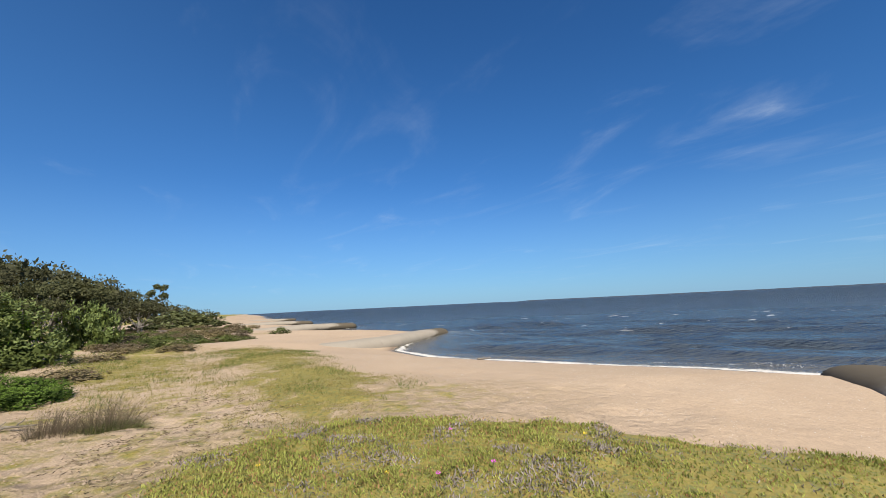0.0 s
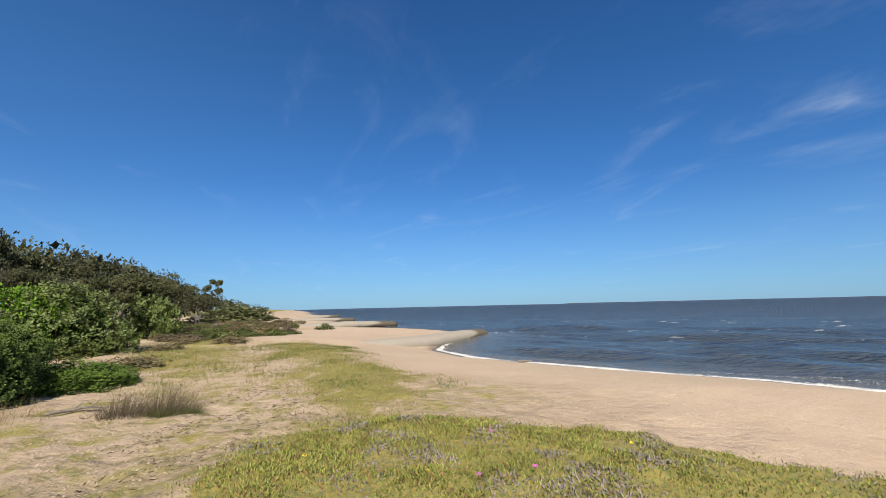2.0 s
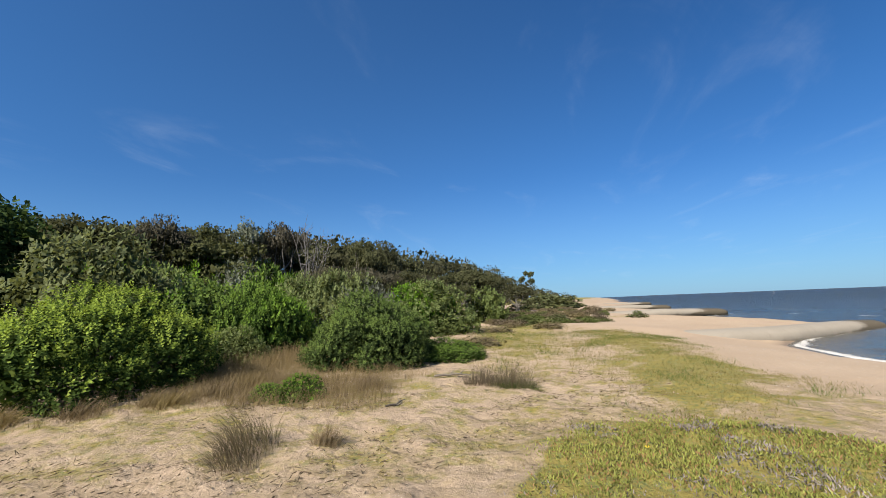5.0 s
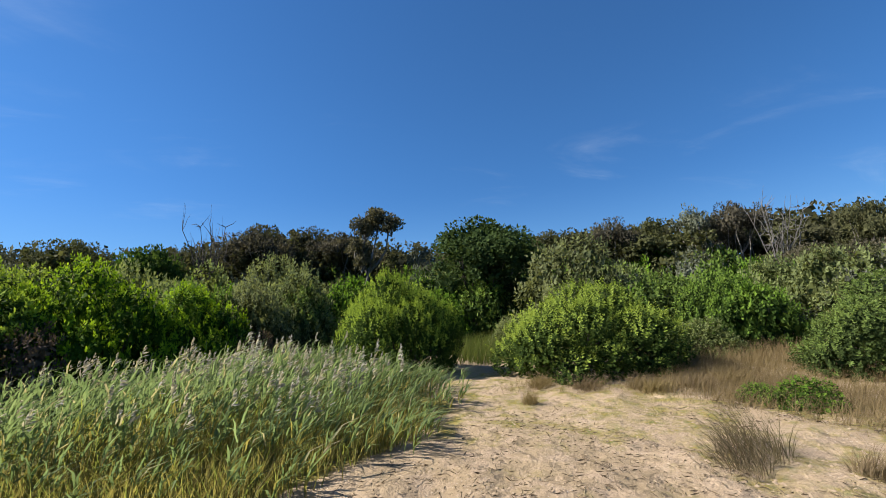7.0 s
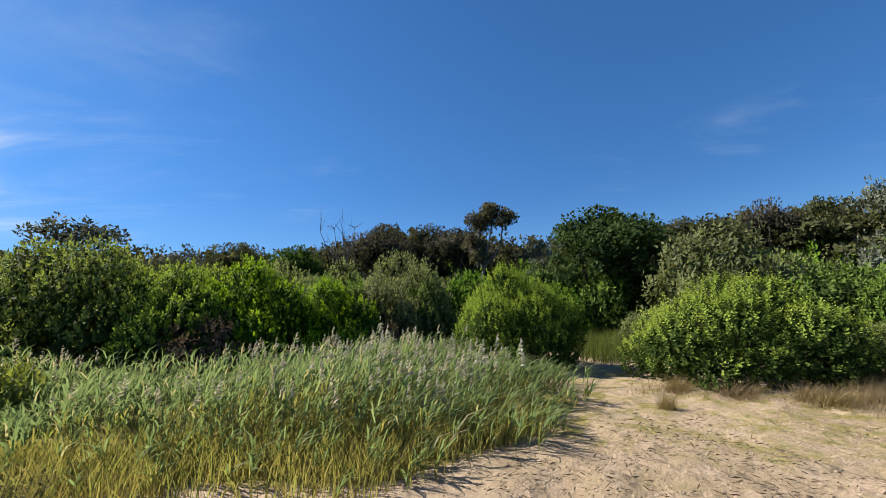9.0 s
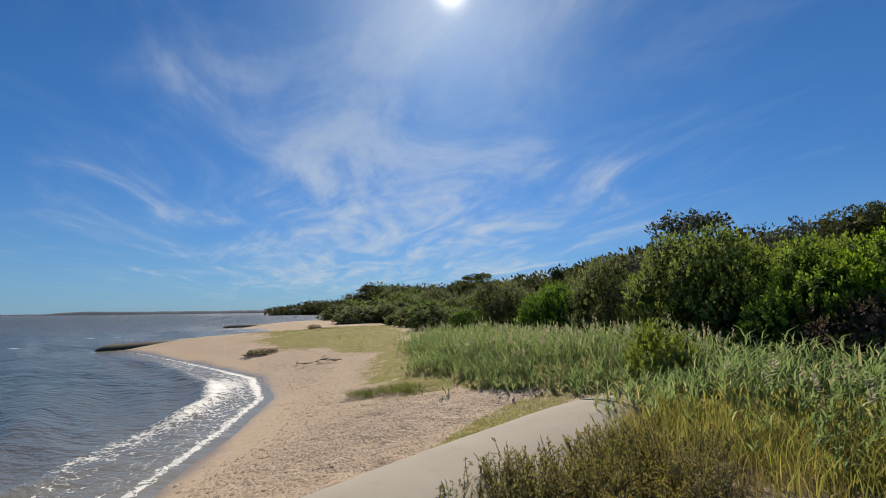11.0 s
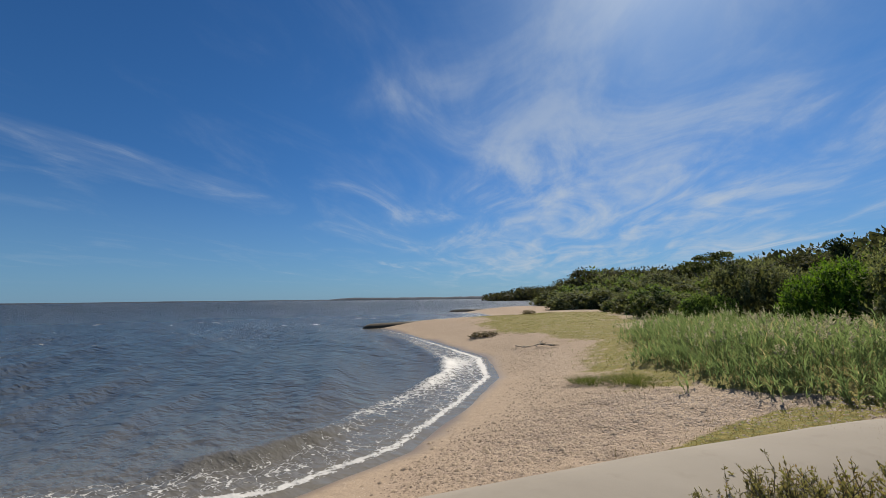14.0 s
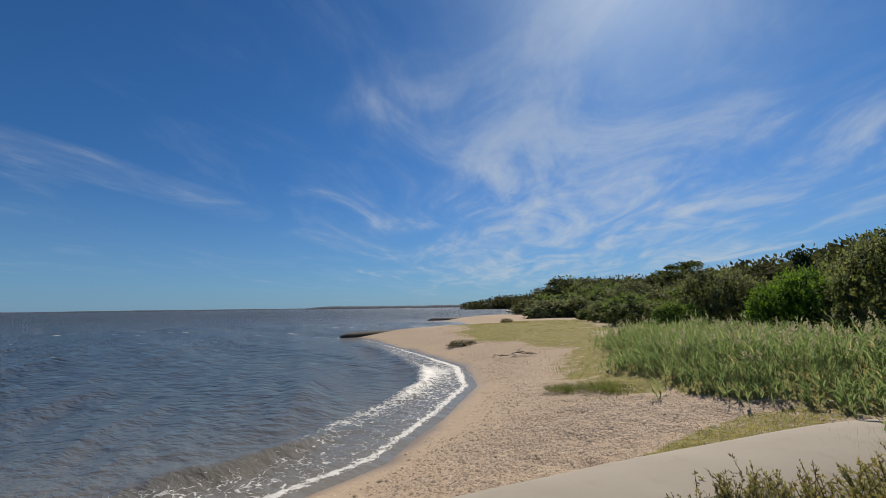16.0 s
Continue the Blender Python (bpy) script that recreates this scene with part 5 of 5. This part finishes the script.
REED_FRONT = [(-6.4, -1.9), (-4.0, -2.7), (-3.4, -4.7), (-2.7, -6.1), (-1.9, -7.3), (-3.2, -8.2), (-4.6, -6.8), (-5.6, -4.8), (-7.2, -3.0)]
turf("reed_undergrowth", REED_FRONT, 9000, 0.42, 0.020, REED_LOW, "golden and lime young growth at the reeds' edge", 0.9, 0.3, 2)

tufts = [tuft_model(620, 0.85, 0.72, RUSH, (0.12, 0.1), 0.007), tuft_model(420, 0.62, 0.6, RUSH, (-0.15, -0.4), 0.007), tuft_model(420, 0.5, 0.5, STRAW), tuft_model(1500, 1.5, 0.36, TURF_GREEN)]
models += tufts


def tussock(k, x, y, s, label):
    put(tufts[k], x, y, s, s, label, "tussock", "rush tussocks", 0.0, 0.0)


tussock(0, -5.0, 7.5, 0.95, "brown-tipped rush tussock on the sand")
tussock(0, -5.55, 7.2, 0.8, "brown-tipped rush tussock on the sand")
tussock(3, -4.9, 7.35, 0.55, "green grass at the foot of a rush tussock")
tussock(1, -5.55, 2.5, 1.1, "brown wind-bent rush tussock on bare sand")
tussock(1, -5.25, 2.2, 0.9, "brown wind-bent rush tussock on bare sand")
tussock(2, -4.95, 3.2, 0.7, "small dry grass tuft on bare sand")
tussock(3, 3.7, -12.7, 0.8, "green salt grass tuft on the sand")
tussock(3, 2.5, -12.6, 1.0, "green salt grass tuft on the sand")

# ---- low scrub on the sand flats ----
scrub = [shrub_model(110, 5, 0.13, LEAF_OLIVE, None, 10, 0.14, 0.6, 3), shrub_model(110, 5, 0.15, RUSH, None, 10, 0.2, 0.9, 3), shrub_model(420, 8, 0.070, LEAF_GREEN, LEAF_LIT_GREEN, 14, 0.12, 0.6, 3)]
models += scrub


def low_scrub(k, x, y, w, h, label):
    put(scrub[k], x, y, w / 2, h, label, "scrub", "low scrub on the sand", 0.05)


BROWN, OLIVE, GREEN = "brown low scrub on the sand flat", "olive low scrub on the sand flat", "low green bush on the sand"
low_scrub(1, -17.79, 42.83, 1.8, 0.9, BROWN)
low_scrub(1, -16.2, 35.82, 1.9, 0.7, BROWN)
low_scrub(1, -13.63, 33.57, 1.3, 0.6, BROWN)
low_scrub(2, -7.6, 4.3, 1.1, 0.42, "low green bush beside the dry grass")
low_scrub(2, -8.1, 4.0, 0.8, 0.32, "low green bush beside the dry grass")
low_scrub(2, -9.2, 9.3, 2.2, 0.55, "low leafy green bush at the path")
low_scrub(2, -9.9, 8.6, 1.8, 0.7, "low leafy green bush at the path")
low_scrub(1, 14.2, -25.0, 2.2, 0.35, BROWN)
low_scrub(1, 21, -48, 1.8, 0.5, BROWN)
low_scrub(0, 13, -52, 1.6, 0.7, OLIVE)
low_scrub(0, 16, -58, 1.6, 0.8, OLIVE)
low_scrub(0, 22, -66, 2.0, 0.8, OLIVE)
for i in range(120):
    t = RNG.random()
    x, y = -12 - 21.2 * t + RNG.normal() * 4.5, 16.7 + 47.3 * t + RNG.normal() * 4.0
    if not free(x, y, 5.5) or x > -10 or inside(np.array([x]), np.array([y]), TURF_NORTH)[0] > -0.5:
        continue
    k = RNG.choice(3, p=[0.49, 0.49, 0.02])
    low_scrub(k, x, y, RNG.uniform(1.0, 2.4), RNG.uniform(0.22, 0.55), (OLIVE, BROWN, GREEN)[k])
for x, y, w in ((-7.2, 5.6, 1.0), (-9.2, 5.0, 1.4), (-10.5, 6.4, 1.6), (-9.0, 2.6, 1.2), (-9.6, 1.4, 1.3), (-9.4, 2.4, 1.0), (-9.9, 0.5, 1.1), (-9.2, 3.4, 1.2), (-9.6, 4.2, 1.3), (-8.3, 0.2, 0.6)):
    put(tufts[2], x, y, w, 0.8, "dry straw-coloured tussock at the shrubs' foot", "tussock", "rush tussocks", 0, 0.0)


brown = [shrub_model(420, 8, 0.065, LEAF_BROWN)]
yellow = [shrub_model(320, 8, 0.07, GOLD_GREEN)]
models += brown + yellow
shrub(brown, -7.6, -10.4, 1.5, 3.3, "dead brown bush among the green shrubs")
shrub(brown, -11.6, -7.6, 1.1, 2.9, "dead brown bush among the green shrubs")
shrub(yellow, -3.9, -11.0, 1.3, 2.75, "small yellow-green bush in the reeds")


# ---- saltbush sprigs beside the groyne ----
def saltbush_model(n_stems, tall, spread, seed_lean, mat):
    """A twiggy bush of upright sprigs set with small leaves."""
    root = new("saltbush")
    wood, lv = [], []
    for i in range(n_stems):
        a, r = RNG.random() * 6.28, RNG.random() ** 0.6
        tip = np.array([math.cos(a) * r * spread + seed_lean[0], math.sin(a) * r * spread + seed_lean[1], tall * (1.05 - 0.45 * r) * RNG.uniform(0.75, 1.1)])
        w = wander((math.cos(a) * 0.05, math.sin(a) * 0.05, -0.03), tip, 7, 0.012)
        wood.append(limb(w, np.linspace(0.006, 0.0016, 7), 4))
        m = 46
        t = 0.3 + 0.7 * RNG.random(m)
        p = np.stack([np.interp(t, np.linspace(0, 1, 7), w[:, k]) for k in range(3)], -1)
        for s in range(3):
            b = p[RNG.integers(0, m)]
            e = b + np.array([RNG.normal() * 0.06, RNG.normal() * 0.06, 0.07 + 0.05 * RNG.random()])
            wood.append(limb(np.linspace(b, e, 4), np.linspace(0.003, 0.001, 4), 3))
            p = np.concatenate([p, b + (e - b) * RNG.random((12, 1))])
        lv.append(leaves(p, unit(rand_dirs(len(p)) + np.array([0, 0, 0.7])), 0.022 + 0.014 * RNG.random(len(p)), 0.011))
    part("trunk", mesh("trunk", *join(wood), BARK, True), root)
    part("foliage", mesh("foliage", *join(lv), mat), root)
    return root


salts = [saltbush_model(34, 0.62, 0.42, (0.0, 0.12), LEAF_SALT), saltbush_model(26, 0.55, 0.36, (0.05, 0.1), LEAF_SALT), saltbush_model(44, 0.5, 0.5, (0.0, 0.1), GOLD)]
models += salts
for k, x, y, s in ((1, 0.75, -3.75, 0.80), (0, 0.30, -4.1, 0.9), (0, -0.25, -4.35, 1.05), (1, 0.1, -4.9, 1.1), (2, -0.7, -4.3, 1.0), (2, -0.6, -5.1, 1.1),
                   (0, -1.1, -5.2, 1.0), (2, -1.3, -4.4, 0.95), (2, -1.7, -5.0, 1.0), (1, -1.9, -4.3, 0.9), (2, -1.5, -5.9, 1.1), (1, -2.2, -5.4, 1.0),
                   (0, -0.05, -4.5, 0.8), (1, -0.45, -4.75, 0.85), (0, -0.95, -4.75, 0.95), (1, -1.35, -4.85, 0.9), (0, -1.75, -5.45, 1.0), (1, -0.85, -3.95, 0.7), (0, -2.0, -4.8, 0.9), (1, 0.45, -4.45, 0.75)):
    put(salts[k], x, y, s * 1.12, s * 1.22, "twiggy olive saltbush beside the fabric groyne", "shrub", "saltbushes by the groyne", 0.0)


# ---- driftwood, drift line, shells and stones ----
def driftwood(x, y, z, length, turn, tilt, thick=0.05):
    root = new("driftwood")
    w = wander((0, 0, 0), (length, 0, 0), 8, length * 0.02)
    pieces = [limb(w, np.interp(np.linspace(0, 1, 8), [0, 0.2, 1], [thick * 0.8, thick, thick * 0.35]), 7)]
    for k in (3, 5):
        pieces.append(limb(wander(w[k], w[k] + np.array([0.12, RNG.choice([-1, 1]) * 0.2, 0.1]) * length, 4, 0.01), np.linspace(thick * 0.5, thick * 0.15, 4), 5))
    part("log", mesh("log", *join(pieces), WOOD, True), root)
    root.matrix_world = pose(x, y, z, 0, tilt, turn)
    return tagged(root, "weathered grey driftwood branch on the sand", "driftwood", "driftwood")


driftwood(2.35, 17.6, ground_z(2.35, 17.6) + 0.04, 0.6, 10, 0)
for i in range(9):
    x, y = 8.8 + RNG.normal() * 0.6, -20.6 + RNG.normal() * 0.35
    driftwood(x, y, ground_z(x, y) + 0.08 + 0.12 * RNG.random(), RNG.uniform(0.3, 0.75), RNG.uniform(0, 360), RNG.uniform(-10, 3), 0.028)
driftwood(-6.6, 6.9, ground_z(-6.6, 6.9) + 0.04, 0.8, 40, 0, 0.03)
driftwood(-5.6, 4.7, ground_z(-5.6, 4.7) + 0.04, 0.5, 100, 0, 0.02)


def stones(name, pts, n, lo, hi, mat, label, rag=1.0, category="pebbles"):
    """Many small squashed stones or shells strewn over an outline."""
    p = scatter(pts, n, rag, 0.8)
    n = len(p)
    s = lo + (hi - lo) * RNG.random(n) ** 2.5
    base = np.array([(1, 0, 0), (0, 1, 0), (-1, 0, 0), (0, -1, 0), (0, 0, 0.6), (0, 0, -0.4)])
    tri = np.array([(0, 1, 4), (1, 2, 4), (2, 3, 4), (3, 0, 4)])
    a = RNG.random(n) * 6.28
    v = base[None] * s[:, None, None] * (0.6 + 0.6 * RNG.random((n, 6, 1)))
    v = np.stack([v[..., 0] * np.cos(a)[:, None] - v[..., 1] * np.sin(a)[:, None], v[..., 0] * np.sin(a)[:, None] + v[..., 1] * np.cos(a)[:, None], v[..., 2]], -1)
    v = (v + p[:, None]).reshape(-1, 3)
    f = (np.arange(n)[:, None, None] * 6 + tri[None]).reshape(-1, 3)
    return tagged(new(name, mesh(name, v, f, mat)), label, category, kind="stuff")


SHELLY = [(0.91, 6.86), (2.38, 6.27), (5.35, 5.69), (9.58, 9.45), (12.26, 12.49), (9.93, 15.44), (5.14, 19.13), (-0.1, 23.55), (-3.25, 21.23), (-2.16, 14.15), (-0.43, 9.54)]
DRIFT = [(11.78, 12.72), (10.31, 15.02), (5.89, 18.28), (-0.01, 23.44), (-0.46, 22.67), (5.25, 17.52), (9.25, 14.08), (11.14, 12.16)]
stones("pebbles", GRIT_SOUTH, 9000, 0.006, 0.04, STONE, "small stones and shell grit on the beach", 1.2)
stones("shells", SHELLY, 5000, 0.004, 0.014, SHELL, "white broken shells strewn over the beach", 1.5, "shells")
stones("drift_line", DRIFT, 500, 0.01, 0.07, WOOD, "dark weed and twigs along the tide line", 1.2, "drift line")


BEACH_SOUTH = [(2.6, -4.6), (5.0, -4.8), (5.2, -9), (6.6, -14), (9.5, -18.5), (13, -22.5), (9, -21), (5.5, -15), (3.8, -11.6), (0.6, -10.6), (1.8, -7.2)]
SAND_WEST = [(-3.2, 0.2), (-3.4, 4.4), (-2.6, 7.0), (-4.6, 9.4), (-6.6, 8.2), (-6.0, 4.6), (-8.2, 2.2), (-8.0, -0.6), (-5.0, -1.8), (-3.4, -2.6)]
stones("sand_clods", BEACH_SOUTH, 8000, 0.012, 0.075, CLOD, "trampled sand clods on the beach", 1.2, "sand clods")
# Some of these dark stones stand in for the shaded hollows of footprints.
stones("dark_grit", BEACH_SOUTH, 3800, 0.006, 0.034, STONE, "dark grit on the beach, also standing in for shaded footprint dents", 1.5, "grit")
stones("sand_clods_dune", SAND_WEST, 6000, 0.006, 0.03, CLOD, "trampled sand clods on the dune", 1.2, "sand clods")


def litter(name, pts, n, label):
    """Dry stalks and leaf litter lying flat on the sand."""
    p = scatter(pts, n, 1.4, 0.8)
    p = p[vnoise(p[:, 0] + 20, p[:, 1], 1.6, 3) > 0.44]
    along = unit(rand_dirs(len(p)) * np.array([1, 1, 0.18]))
    v, f = leaves(p + np.array([0, 0, 0.012]), along, 0.03 + 0.10 * RNG.random(len(p)), 0.012)
    return tagged(new(name, mesh(name, v, f, LITTER)), label, "litter", kind="stuff")


litter("litter_west", SAND_WEST, 7000, "dry stalks and leaf litter on the sand")
litter("litter_path", STRAW_WEST, 3000, "dry stalks and leaf litter under the shrubs")


def flower(x, y, mat, label):
    root = new("flower")
    a = np.arange(14) / 14 * 6.28
    d = np.stack([np.cos(a), np.sin(a), 0.35 + 0 * a], -1)
    part("petals", mesh("petals", *leaves(d * 0.004, unit(d), 0.026, 0.009), mat), root)
    part("stem", mesh("stem", *limb([(0, 0, -0.08), (0, 0, -0.04), (0, 0, 0.002)], [0.003, 0.003, 0.005], 6), PIG), root)
    root.matrix_world = pose(x, y, ground_z(x, y) + 0.09, 18, 0, 0)
    tagged(root, label, "flower", "flowers in the groundcover")


for x, y in ((0.69, 4.52), (0.14, 4.35), (0.35, 5.59)):
    flower(x, y, PETAL, "magenta pigface flower in the groundcover")
for x, y in ((-0.34, 4.43), (-1.62, 4.7), (1.92, 5.3)):
    flower(x, y, YELLOW, "small yellow flower in the groundcover")


# ---- channel marker far out on the water ----
def channel_marker(x, y):
    root = new("channel_marker")
    part("pile", mesh("pile", *limb([(0, 0, -2), (0, 0, 2), (0, 0, 4.2)], [0.34, 0.32, 0.3], 10), WHITE, True), root)
    part("light", mesh("light", *limb([(0, 0, 4.2), (0, 0, 4.7), (0, 0, 5.0)], [0.45, 0.4, 0.15], 10), WHITE, True), root)
    root.matrix_world = pose(x, y, 0) @ Matrix.Scale(0.55, 4)
    tagged(root, "white channel marker post standing in the bay", "marker")


channel_marker(-35, 522)
drop_models(models)
